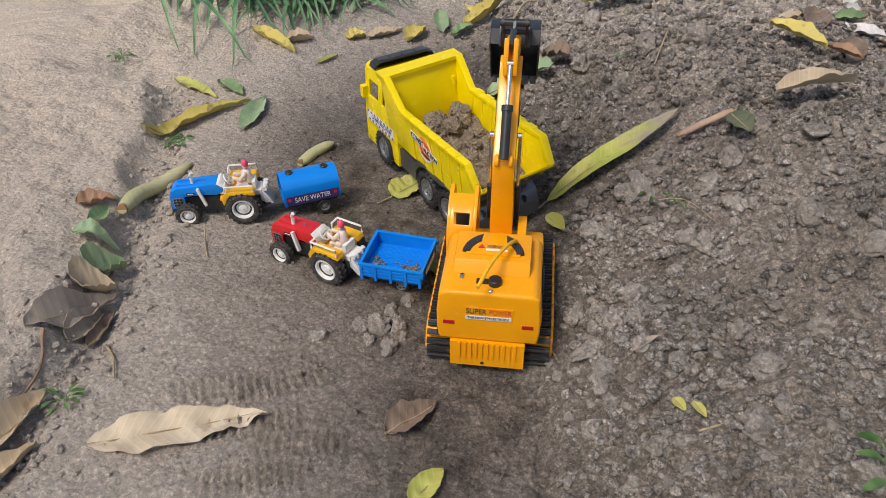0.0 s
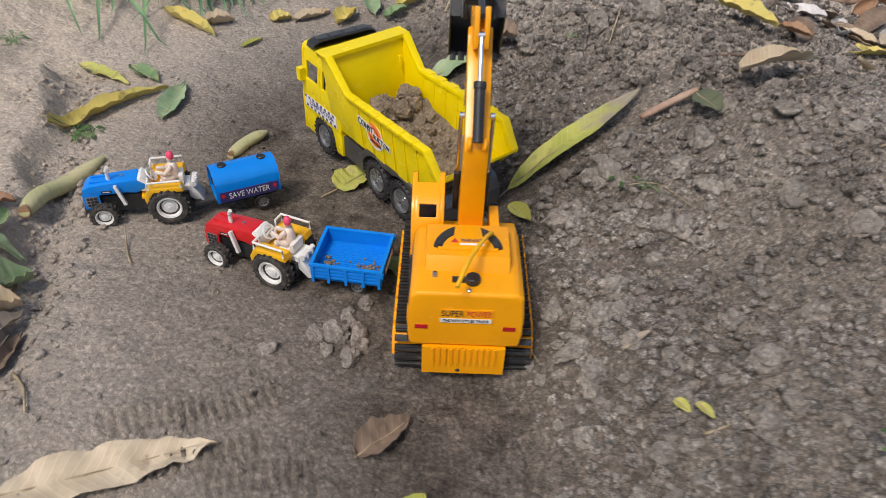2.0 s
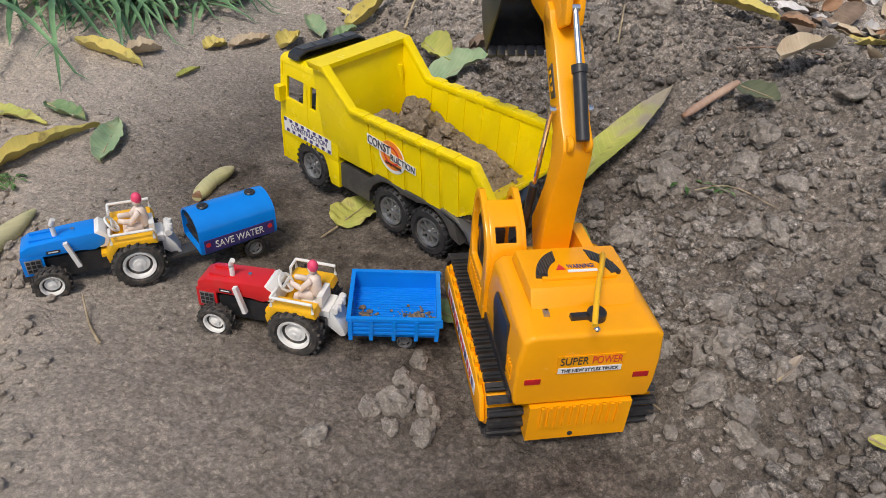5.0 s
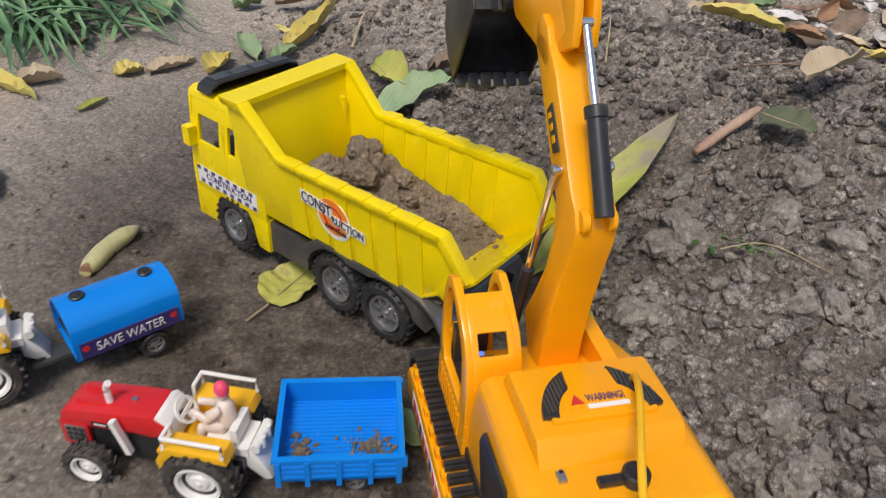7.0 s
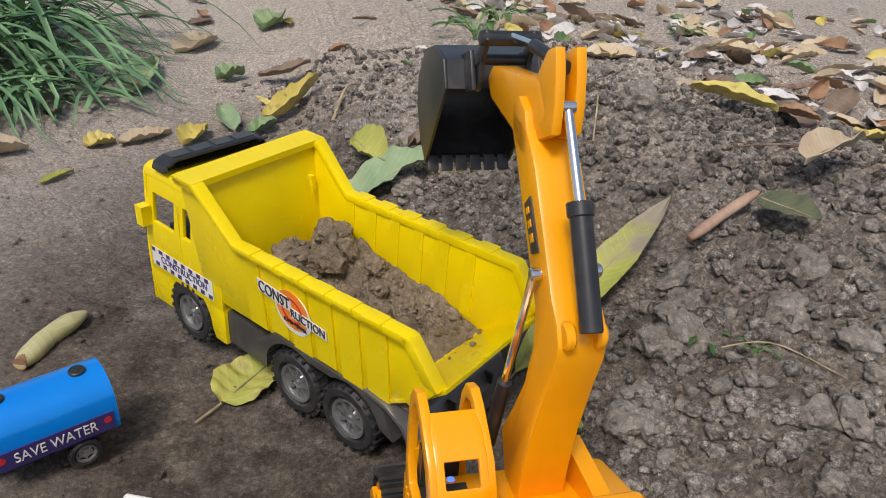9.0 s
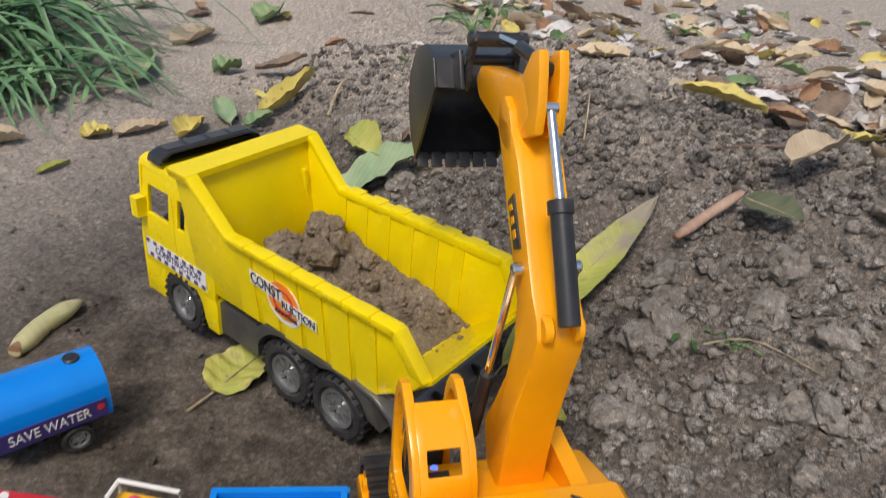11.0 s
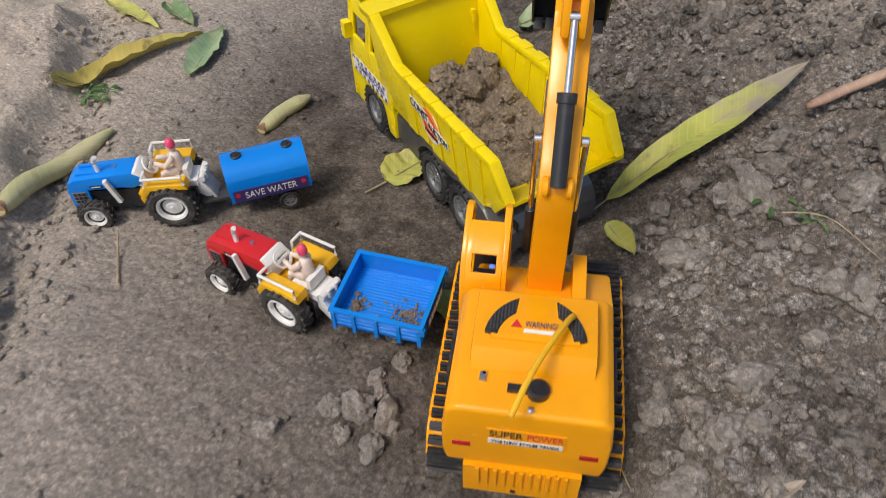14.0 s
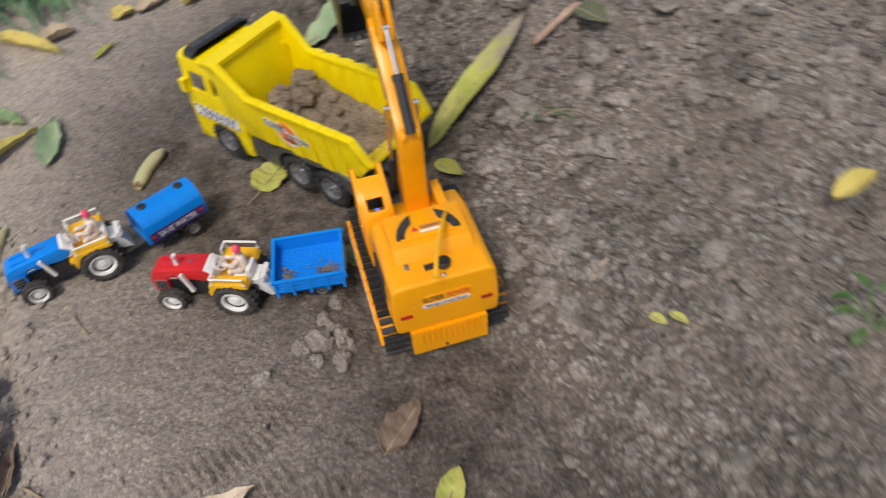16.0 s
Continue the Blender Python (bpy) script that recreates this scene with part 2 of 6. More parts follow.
def prism(pts, axis, a, c, w=0.0, seg=2, bm=None):
    """A profile of (p, q) points drawn out along an axis from a to c: x takes (y, z), y takes (x, z), z takes (x, y)."""
    put = {"x": lambda p, q, s: (s, p, q), "y": lambda p, q, s: (p, s, q), "z": lambda p, q, s: (p, q, s)}[axis]
    b = bmesh.new()
    lo = [b.verts.new(put(p, q, a)) for p, q in pts]
    hi = [b.verts.new(put(p, q, c)) for p, q in pts]
    b.faces.new(lo[::-1])
    b.faces.new(hi)
    for i in range(len(pts)):
        j = (i + 1) % len(pts)
        b.faces.new((lo[i], lo[j], hi[j], hi[i]))
    bmesh.ops.recalc_face_normals(b, faces=b.faces)
    bevel(b, w, seg)
    return join(bm, b)


def rod(p, q, r, r2=None, n=14, bm=None, w=0.0):
    p, q = Vector(p), Vector(q)
    b = bmesh.new()
    bmesh.ops.create_cone(b, cap_ends=True, segments=n, radius1=r, radius2=r if r2 is None else r2, depth=(q - p).length)
    bevel(b, w, 1, angle=50)
    rot = (q - p).to_track_quat("Z", "Y").to_matrix().to_4x4()
    bmesh.ops.transform(b, matrix=Matrix.Translation((p + q) / 2) @ rot, verts=b.verts)
    return join(bm, b)


def tube(pts, r, n=8, bm=None, taper=1.0):
    """A bent round bar along points."""
    b = bmesh.new()
    pts = [Vector(p) for p in pts]
    rings = []
    for i, p in enumerate(pts):
        d = (pts[min(i + 1, len(pts) - 1)] - pts[max(i - 1, 0)]).normalized()
        q = d.to_track_quat("Z", "Y")
        k = r * (1 + (taper - 1) * i / (len(pts) - 1))
        rings.append([b.verts.new(p + q @ Vector((k * math.cos(a), k * math.sin(a), 0)))
                      for a in (2 * math.pi * j / n for j in range(n))])
    for s, t in zip(rings, rings[1:]):
        for j in range(n):
            b.faces.new((s[j], s[(j + 1) % n], t[(j + 1) % n], t[j]))
    b.faces.new(rings[0][::-1])
    b.faces.new(rings[-1])
    return join(bm, b)


def arc(points, n=5):
    """A smooth line through points (Catmull-Rom)."""
    p = [Vector(q) for q in points]
    p = [2 * p[0] - p[1]] + p + [2 * p[-1] - p[-2]]
    out = []
    for i in range(1, len(p) - 2):
        for k in range(n):
            t = k / n
            out.append(0.5 * (2 * p[i] + (p[i + 1] - p[i - 1]) * t + (2 * p[i - 1] - 5 * p[i] + 4 * p[i + 1] - p[i + 2]) * t * t
                              + (3 * p[i] - p[i - 1] - 3 * p[i + 1] + p[i + 2]) * t ** 3))
    return out + [p[-2]]


def lathe(profile, n=32, axis="x", bm=None, caps=True):
    """A turned solid: profile of (along, radius)."""
    b = bmesh.new()
    rings = []
    for s, r in profile:
        ring = []
        for j in range(n):
            a = 2 * math.pi * j / n
            c, d = r * math.cos(a), r * math.sin(a)
            ring.append(b.verts.new({"x": (s, c, d), "y": (c, s, d), "z": (c, d, s)}[axis]))
        rings.append(ring)
    for s, t in zip(rings, rings[1:]):
        for j in range(n):
            b.faces.new((s[j], s[(j + 1) % n], t[(j + 1) % n], t[j]))
    if caps:
        b.faces.new(rings[0][::-1])
        b.faces.new(rings[-1])
    return join(bm, b)


def panel(xs, ys, holes, put, thick, w=0.0, bm=None):
    """A sheet with cut-out cells: xs and ys are the cuts, holes the (i, j) cells left open, put maps (p, q) into space."""
    b = bmesh.new()
    v = {}
    for i, p in enumerate(xs):
        for j, q in enumerate(ys):
            v[i, j] = b.verts.new(put(p, q))
    for i in range(len(xs) - 1):
        for j in range(len(ys) - 1):
            if (i, j) not in holes:
                b.faces.new((v[i, j], v[i + 1, j], v[i + 1, j + 1], v[i, j + 1]))
    for q in [q for q in b.verts if not q.link_faces]:
        b.verts.remove(q)
    ext = bmesh.ops.extrude_face_region(b, geom=b.faces[:])
    bmesh.ops.translate(b, vec=Vector(thick), verts=[e for e in ext["geom"] if isinstance(e, bmesh.types.BMVert)])
    bmesh.ops.recalc_face_normals(b, faces=b.faces)
    bevel(b, w, 2)
    return join(bm, b)


def lettering(name, text, size, m, material, parent, width=None, depth=0.0002):
    """Raised letters in the built-in font, centred at the local pose m, baseline along local x."""
    cu = bpy.data.curves.new(name, "FONT")
    cu.body, cu.size, cu.extrude, cu.align_x, cu.align_y = text, size, depth, "CENTER", "CENTER"
    tmp = new("tmp", cu)
    me = bpy.data.meshes.new_from_object(tmp.evaluated_get(bpy.context.evaluated_depsgraph_get()))
    bpy.data.objects.remove(tmp)
    bpy.data.curves.remove(cu)
    co = np.array([v.co[:] for v in me.vertices])
    k = width / (co[:, 0].max() - co[:, 0].min()) if width else 1.0
    me.transform(Matrix.Diagonal((k, 1, 1, 1)))
    me.materials.clear()
    me.materials.append(material)
    return piece(name, me, parent, m)


# ---- lie of the land ----
def step(v, a, b):
    t = np.clip((v - a) / (b - a), 0, 1)
    return t * t * (3 - 2 * t)


def bellshape(x, y, cx, cy, r):
    return np.exp(-((x - cx) ** 2 + (y - cy) ** 2) / (2 * r * r))


TABLES = {}


def table(seed, shape):
    if seed not in TABLES:
        TABLES[seed] = np.random.RandomState(seed).rand(*shape)
    return TABLES[seed]


def value_noise(x, y, seed):
    r = table(seed, (256, 256))
    xi, yi = np.floor(x).astype(int), np.floor(y).astype(int)
    fx, fy = x - xi, y - yi
    fx, fy = fx * fx * (3 - 2 * fx), fy * fy * (3 - 2 * fy)
    a, b = r[xi % 256, yi % 256], r[(xi + 1) % 256, yi % 256]
    c, d = r[xi % 256, (yi + 1) % 256], r[(xi + 1) % 256, (yi + 1) % 256]
    return (a * (1 - fx) + b * fx) * (1 - fy) + (c * (1 - fx) + d * fx) * fy - 0.5


def land(x, y):
    """Height of the earth without its small relief."""
    x, y = np.asarray(x, float), np.asarray(y, float)
    base = -0.06 * np.clip(x, -0.6, 0) - 0.05 * np.clip(y, -0.5, 0.5) * step(-x, -0.2, 0.0)
    edge = -0.205 - 0.3 * np.clip(y + 0.05, 0, 0.6) + 0.03 * value_noise(y * 13 + 7, x * 5, 41) + 0.012 * value_noise(y * 45, x * 30, 42)
    left = 0.030 * step(edge - x, 0, 0.03) * (1 - step(y + 0.06 * value_noise(x * 14, y * 14, 43), 0.38, 0.47)) - 0.006 * np.exp(-((x - edge - 0.012) / 0.012) ** 2) * (1 - step(y, 0.25, 0.5))
    left = left + 0.012 * bellshape(x, y, -0.15, -0.16, 0.09)
    x0 = 0.21 - 0.2 * np.clip(y - 0.15, 0, 0.4) + 0.2 * np.clip(-0.1 - y, 0, 0.4)
    s = np.maximum(x - x0, 0)
    right = 0.11 * (1 - np.exp(-s / 0.16)) * (1 - 0.5 * step(y, 0.45, 1.1)) * (1 - 0.3 * step(x, 0.55, 0.8))
    right = right + 0.05 * bellshape(x, y, 0.53, 0.14, 0.08) + 0.03 * bellshape(x, y, 0.42, 0.36, 0.07)
    right = right + 0.022 * bellshape(x, y, 0.475, -0.005, 0.028) - 0.016 * bellshape(x, y, 0.405, -0.055, 0.05) - 0.012 * bellshape(x, y, 0.285, -0.19, 0.035) + 0.016 * bellshape(x, y, 0.385, 0.37, 0.04) + 0.014 * bellshape(x, y, 0.44, 0.255, 0.025)
    across = np.clip((x - 0.1124) * 0.813 + (y - 0.2037) * 0.583 + 0.044, 0, 0.10)
    return base + left + right + 0.02 * across * (1 - step(y, 0.3, 0.5)) * (1 - step(x, 0.22, 0.34)) * step(y, 0.02, 0.12)


def loose(x, y):
    """How crumbly the earth is: 1 on the dug bank, 0 on the trodden floor."""
    return np.clip(step(x + 0.2 * np.clip(y - 0.15, 0, 0.5), 0.2, 0.3) + 0.6 * step(np.asarray(y), 0.45, 0.6) * step(np.asarray(x), -0.05, 0.15), 0, 1)


def cells(x, y, size, seed):
    """Rounded lumps: 1 at a lump's middle, 0 between lumps."""
    r = table(seed, (64, 64, 3))
    px, py = x / size, y / size
    best = np.full(np.shape(x), 9.0)
    for i in (-1, 0, 1):
        for j in (-1, 0, 1):
            cx, cy = np.floor(px).astype(int) + i, np.floor(py).astype(int) + j
            q = r[cx % 64, cy % 64]
            d = np.hypot(cx + q[..., 0] - px, cy + q[..., 1] - py) / (0.45 + 0.5 * q[..., 2])
            best = np.minimum(best, d)
    return np.sqrt(np.clip(1 - best * best, 0, 1))


def relief(x, y):
    k = loose(x, y)
    n = 0.006 * value_noise(x * 14, y * 14, 1) + 0.003 * value_noise(x * 45 + 5, y * 45, 2) + 0.0016 * value_noise(x * 130, y * 130, 3)
    n = n + 0.0014 * value_noise(x * 300, y * 300, 4)
    wx, wy = x + 0.02 * value_noise(x * 30, y * 30, 31), y + 0.02 * value_noise(x * 30 + 9, y * 30, 32)
    clumpy = step(value_noise(x * 16, y * 16, 36) + 0.5 * value_noise(x * 40, y * 40, 37), -0.12, 0.22)
    lumps = 0.006 * cells(wx, wy, 0.046, 5) * step(value_noise(x * 9, y * 9, 33), 0.0, 0.25) + clumpy * (0.0022 * cells(wx + 3, wy, 0.015, 6) + 0.0026 * cells(wx, wy + 2, 0.0085, 7))
    lumps = lumps + 0.006 * np.abs(value_noise(x * 80, y * 80, 34)) + 0.0036 * value_noise(x * 170, y * 170, 35) + 0.0022 * value_noise(x * 340, y * 340, 38) + 0.003
    rough = 0.030 * value_noise(x * 10, y * 10, 8) + 0.016 * value_noise(x * 26, y * 26, 9)
    # dry crust of the left bank: broken lips, lumps and hollows
    crust = step(-0.19 - 0.3 * np.clip(y + 0.05, 0, 0.6) - x, -0.01, 0.05)
    broken = step(value_noise(x * 11, y * 11, 51) + 0.5 * value_noise(x * 31, y * 31, 52), -0.05, 0.25)
    bank = 0.026 * value_noise(x * 9, y * 9, 53) + 0.010 * np.abs(value_noise(x * 24, y * 24, 54)) + broken * (0.0045 * cells(wx, wy, 0.028, 55) + 0.0022 * cells(wx + 1, wy, 0.012, 56)) + 0.002 * value_noise(x * 70, y * 70, 57)
    n = n + crust * (bank - 0.004)
    # prints of the toy's tracks, pressed into the floor
    ruts = 0
    for cx, w in ((0.122, 0.011), (0.236, 0.012)):
        inside = step(w - np.abs(x - cx), 0, 0.003) * step(y, -0.3, -0.26) * (1 - step(y, 0.03, 0.06))
        ruts = ruts - inside * (0.0028 + 0.0016 * np.sin(y * 2 * np.pi / 0.0085))
    for cx, cy, turn, ln in ((-0.02, -0.2, 0.35, 0.06), (-0.005, -0.15, 0.5, 0.05), (0.03, -0.21, 0.2, 0.05), (0.215, 0.0, 0.1, 0.05), (-0.058, -0.165, 0.4, 0.045), (0.002, -0.249, 0.3, 0.05)):
        u, v = (x - cx) * math.cos(turn) + (y - cy) * math.sin(turn), -(x - cx) * math.sin(turn) + (y - cy) * math.cos(turn)
        inside = step(0.013 - np.abs(v), 0, 0.004) * step(ln - np.abs(u), 0, 0.015)
        ruts = ruts + inside * 0.0030 * np.sin(u * 2 * np.pi / 0.008)
    return n * (1 + 0.6 * k) + k * (lumps - 0.006 + rough * 0.7) + ruts + (1 - k) * (0.0015 * cells(x, y, 0.012, 11) + 0.0011 * cells(x, y + 4, 0.0062, 12) + 0.005 * value_noise(x * 26, y * 26, 13) * value_noise(x * 7, y * 7, 14) * 2)


def ground_z(x, y):
    return float(land(x, y) + relief(np.array([x]), np.array([y]))[0])


def axis_cuts(a, b, cell):
    mid = np.arange(a, b, cell)
    far = cell * np.cumsum(1.18 ** np.arange(1, 62))
    return np.concatenate([(mid[0] - far)[::-1], mid, mid[-1] + far])


def grid_mesh(name, xs, ys, zs):
    nx, ny = len(xs), len(ys)
    gx, gy = np.meshgrid(xs, ys, indexing="ij")
    co = np.stack([gx, gy, zs(gx, gy)], -1).reshape(-1, 3)
    i, j = np.meshgrid(np.arange(nx - 1), np.arange(ny - 1), indexing="ij")
    a = (i * ny + j).ravel()
    quads = np.stack([a, a + ny, a + ny + 1, a + 1], 1)
    me = bpy.data.meshes.new(name)
    me.vertices.add(len(co))
    me.vertices.foreach_set("co", co.ravel())
    me.loops.add(quads.size)
    me.loops.foreach_set("vertex_index", quads.ravel())
    me.polygons.add(len(quads))
    me.polygons.foreach_set("loop_start", np.arange(0, quads.size, 4))
    me.update(calc_edges=True)
    me.validate()
    me.polygons.foreach_set("use_smooth", np.ones(len(quads), bool))
    return me


def terrain(x, y):
    z = land(x, y) + relief(np.clip(x, -3, 3), np.clip(y, -3, 3)) * (1 - step(np.hypot(x, y), 1.8, 3))
    return z


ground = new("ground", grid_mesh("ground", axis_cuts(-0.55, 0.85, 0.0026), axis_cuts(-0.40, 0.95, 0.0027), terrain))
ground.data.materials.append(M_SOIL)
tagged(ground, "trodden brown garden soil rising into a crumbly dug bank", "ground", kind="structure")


# ---- wheels ----
def to_mesh(name, bm, material, shade=35):
    bmesh.ops.recalc_face_normals(bm, faces=bm.faces)
    me = bpy.data.meshes.new(name)
    bm.to_mesh(me)
    bm.free()
    me.materials.append(material)
    smooth(me, shade)
    return me


def wheel_set(R, width, rim_r, lugs, rim_mat, slots, slant=0.0, rubber=None):
    """Meshes of tyre, rim and hub; the axle runs along x, the outer face looks to -x."""
    h = width / 2
    tyre = lathe([(-h * 0.55, rim_r), (-h, rim_r + (R - rim_r) * 0.25), (-h, R * 0.86), (-h * 0.7, R * 0.945), (h * 0.7, R * 0.945), (h, R * 0.86),
                  (h, rim_r * 0.9), (h * 0.2, rim_r * 0.5), (-h * 0.2, rim_r * 0.5), (-h * 0.55, rim_r)], 40, caps=False)
    for k in range(lugs):
        for side in (-1, 1):
            a = 2 * math.pi * (k + (0.5 if side > 0 else 0)) / lugs
            b = box(0.0, h * 0.98, -R * 0.045, R * 0.045, R * 0.90, R, R * 0.02, 1)
            m = Matrix.Rotation(a, 4, "X") @ Matrix.Diagonal((side, 1, 1, 1)) @ Matrix.Rotation(slant, 4, "Z")
            bmesh.ops.transform(b, matrix=m, verts=b.verts)
            join(tyre, b)
    rim = lathe([(-h * 0.78, rim_r * 1.02), (-h * 0.95, rim_r), (-h * 0.85, rim_r * 0.86), (-h * 0.3, rim_r * 0.78), (-h * 0.3, rim_r * 0.45),
                 (-h * 0.62, rim_r * 0.36), (-h * 0.66, rim_r * 0.12), (h * 0.2, rim_r * 0.12), (h * 0.2, rim_r * 1.02), (-h * 0.78, rim_r * 1.02)], 32, caps=False)
    for k in range(slots):
        a = 2 * math.pi * k / slots
        b = box(-h * 0.72, -h * 0.25, -rim_r * 0.10, rim_r * 0.10, rim_r * 0.30, rim_r * 0.86, rim_r * 0.05, 1)
        bmesh.ops.transform(b, matrix=Matrix.Rotation(a, 4, "X"), verts=b.verts)
        join(rim, b)
    hub = rod((-h * 0.8, 0, 0), (h * 1.3, 0, 0), rim_r * 0.14, n=10, w=rim_r * 0.03)
    return to_mesh("tyre", tyre, rubber or M_RUBBER), to_mesh("rim", rim, rim_mat), to_mesh("hub", hub, rim_mat)


def wheel(meshes, parent, x, y, z, tilt=0.0):
    left = x < 0
    m = pose(x, y, z, tilt, 0, 0 if left else 180)
    w = piece("wheel", meshes[2], parent, m)
    for name, me in (("tyre", meshes[0]), ("rim", meshes[1])):
        piece(name, me, w, Matrix.Identity(4))
    return w


# ---- yellow dump truck ----
TRUCK = pose(0.1080, 0.2020, 0.0005, 0, 0, 37.2)
BED = pose(-0.0425, 0, 0.100) @ pose(0, 0, 0, 0, -2.0, 0) @ pose(0.0425, 0, -0.100)  # tilts the dump body on its chassis to fit the camera's view


def flare(bm):
    """The dump body widens towards its rim."""
    for v in bm.verts:
        v.co.x *= 1.06 + 1.45 * (v.co.z - 0.055)
    return bm


def dump_truck(m):
    t = thing("dump_truck", m, "bright yellow plastic toy dump truck loaded with dry soil", "toy truck")
    # chassis
    ch = box(-0.028, 0.028, -0.118, 0.075, 0.020, 0.040, 0.002)
    box(-0.041, 0.041, 0.006, 0.050, 0.018, 0.043, 0.002, bm=ch)
    part("chassis", ch, M_GREY, t, "dark grey chassis with side boxes")
    for s in (-1, 1):
        pts = []
        for cy in (-0.0265, -0.074):
            a0, a1 = (20, 118) if cy == -0.0265 else (62, 165)
            pts += [(cy + 0.0285 * math.cos(radians(a)), 0.024 + 0.0285 * math.sin(radians(a))) for a in range(a0, a1 + 1, 7)]
        outer = [(0.008, 0.042), (-0.008, 0.0550), (-0.088, 0.0550), (-0.104, 0.0480), (-0.112, 0.030)]
        poly = sorted(pts, key=lambda p: -p[0]) + outer[::-1]
        part("fender", prism(poly, "x", s * 0.0455, s * 0.024, 0.001), M_GREY, t, "dark grey wheel fender")
    bump = prism([(-0.090, 0.0585), (-0.108, 0.0560), (-0.121, 0.0490), (-0.128, 0.0380), (-0.1295, 0.0210), (-0.1265, 0.0210), (-0.1250, 0.0370), (-0.1185, 0.0465), (-0.107, 0.0530), (-0.090, 0.0555)],
                 "x", -0.0475, 0.0475, 0.0010)
    bp = part("rear_bumper", bump, M_GUN, t)
    for x in (-0.028, -0.010, 0.010, 0.028):
        part("slot", box(x - 0.0010, x + 0.0010, -0.1290, -0.1230, 0.0400, 0.0470, 0.0003), M_BLACK, bp)
    ws = wheel_set(0.0240, 0.017, 0.0135, 22, M_SILVER, 8)
    for s in (-1, 1):
        for y in (0.087, -0.0265, -0.074):
            wheel(ws, t, s * 0.0365, y, 0.024, 17 * y * 100)
    # cab
    zs = [0.044, 0.086, 0.108, 0.121]
    ys = [0.052, 0.086, 0.0955, 0.107, 0.1345, 0.146]
    for s in (-1, 1):
        side = part("cab_side", panel(ys, zs, {(1, 1), (3, 1)}, lambda p, q: (s * (0.043 - 0.10 * max(0, q - 0.086)), p, q), (-s * 0.003, 0, 0), 0.0007), M_YEL, t)
        arch = [(0.096 + 0.0265 * math.cos(radians(a)), 0.024 + 0.0265 * math.sin(radians(a))) for a in range(0, 181, 12)]
        low = [(0.148, 0.0455), (0.148, 0.016), (0.124, 0.016)] + arch + [(0.066, 0.016), (0.052, 0.016), (0.052, 0.0455)]
        part("cab_skirt", prism(low, "x", s * 0.0425, s * 0.034, 0.0008), M_YEL, t)
        part("mirror", box(min(s * 0.043, s * 0.050), max(s * 0.043, s * 0.050), 0.136, 0.145, 0.083, 0.098, 0.0022), M_YEL, side)
        part("door_line", prism([(0.0990, 0.050), (0.0998, 0.050), (0.0998, 0.110), (0.0990, 0.110)], "x", s * 0.0429, s * 0.0433), M_YEL, side)
    part("cab_front", panel([-0.043, -0.036, 0.036, 0.043], [0.016, 0.062, 0.108, 0.121], {(1, 1)}, lambda p, q: (p * (1 - 0.9 * max(0, q - 0.07)), 0.149 - 0.08 * max(0, q - 0.06), q), (0, -0.003, 0), 0.0008), M_YEL, t)
    part("cab_back", box(-0.040, 0.040, 0.0808, 0.0835, 0.030, 0.119, 0.0005), M_YEL, t)
    part("cab_roof", prism([(-0.0405, 0.119), (0.0405, 0.119), (0.039, 0.1245), (0.034, 0.127), (-0.034, 0.127), (-0.039, 0.1245)], "y", 0.0805, 0.1465, 0.0016), M_YEL, t)
    part("cab_floor", box(-0.039, 0.039, 0.084, 0.145, 0.046, 0.049), M_BLACK, t)
    part("dashboard", box(-0.038, 0.038, 0.122, 0.145, 0.049, 0.072, 0.004), M_BLACK, t)
    # black panel and block added to imitate the dark behind the cab windows
    part("cab_shade_panel", box(-0.026, 0.026, 0.0845, 0.088, 0.049, 0.118, 0.001), M_BLACK, t)
    part("cab_shade_block", box(-0.0385, 0.0385, 0.0885, 0.120, 0.049, 0.088, 0.004), M_BLACK, t)
    for x in (-0.020, 0.020):
        st = box(x - 0.011, x + 0.011, 0.090, 0.110, 0.049, 0.062, 0.003)
        box(x - 0.011, x + 0.011, 0.085, 0.092, 0.055, 0.092, 0.003, bm=st)
        part("cab_seat", st, M_BLACK, t)
    # light bar on the roof: a broad curved hood on two feet, with recessed lamps
    hood = prism([(-0.042, 0.1275), (-0.040, 0.1330), (-0.032, 0.1362), (0.032, 0.1362), (0.040, 0.1330), (0.042, 0.1275), (0.0375, 0.1275), (0.036, 0.1310), (0.030, 0.1328),
                  (-0.030, 0.1328), (-0.036, 0.1310), (-0.0375, 0.1275)], "y", 0.112, 0.130, 0.0018)
    bar = part("roof_spoiler", hood, M_BLACK, t, "black roof light bar")
    for x in (-0.026, -0.0087, 0.0087, 0.026):
        part("lamp_slot", box(x - 0.0070, x + 0.0070, 0.116, 0.127, 0.1361, 0.1367, 0.0004), M_GREY, bar)
    # chequered strip on each door
    for s in (-1, 1):
        strip = part("door_sticker", box(min(s * 0.0432, s * 0.0435), max(s * 0.0432, s * 0.0435), 0.062, 0.142, 0.049, 0.064), M_PAPER, t, "white sticker with black chequers")
        for k in range(8):
            y = 0.063 + k * 0.0100
            for z in (0.0495, 0.0605):
                off = 0.004 if z > 0.055 else 0
                part("chequer", box(min(s * 0.0434, s * 0.0437), max(s * 0.0434, s * 0.0437), y + off, y + off + 0.0048, z, z + 0.0032), M_NAVY, strip)
        lettering("lettering", "CONSTRUCTION", 0.0078, Matrix.Translation((s * 0.0437, 0.099, 0.0568)) @ pose(0, 0, 0, 90, 0, -90 if s < 0 else 90), M_NAVY, strip, 0.060)
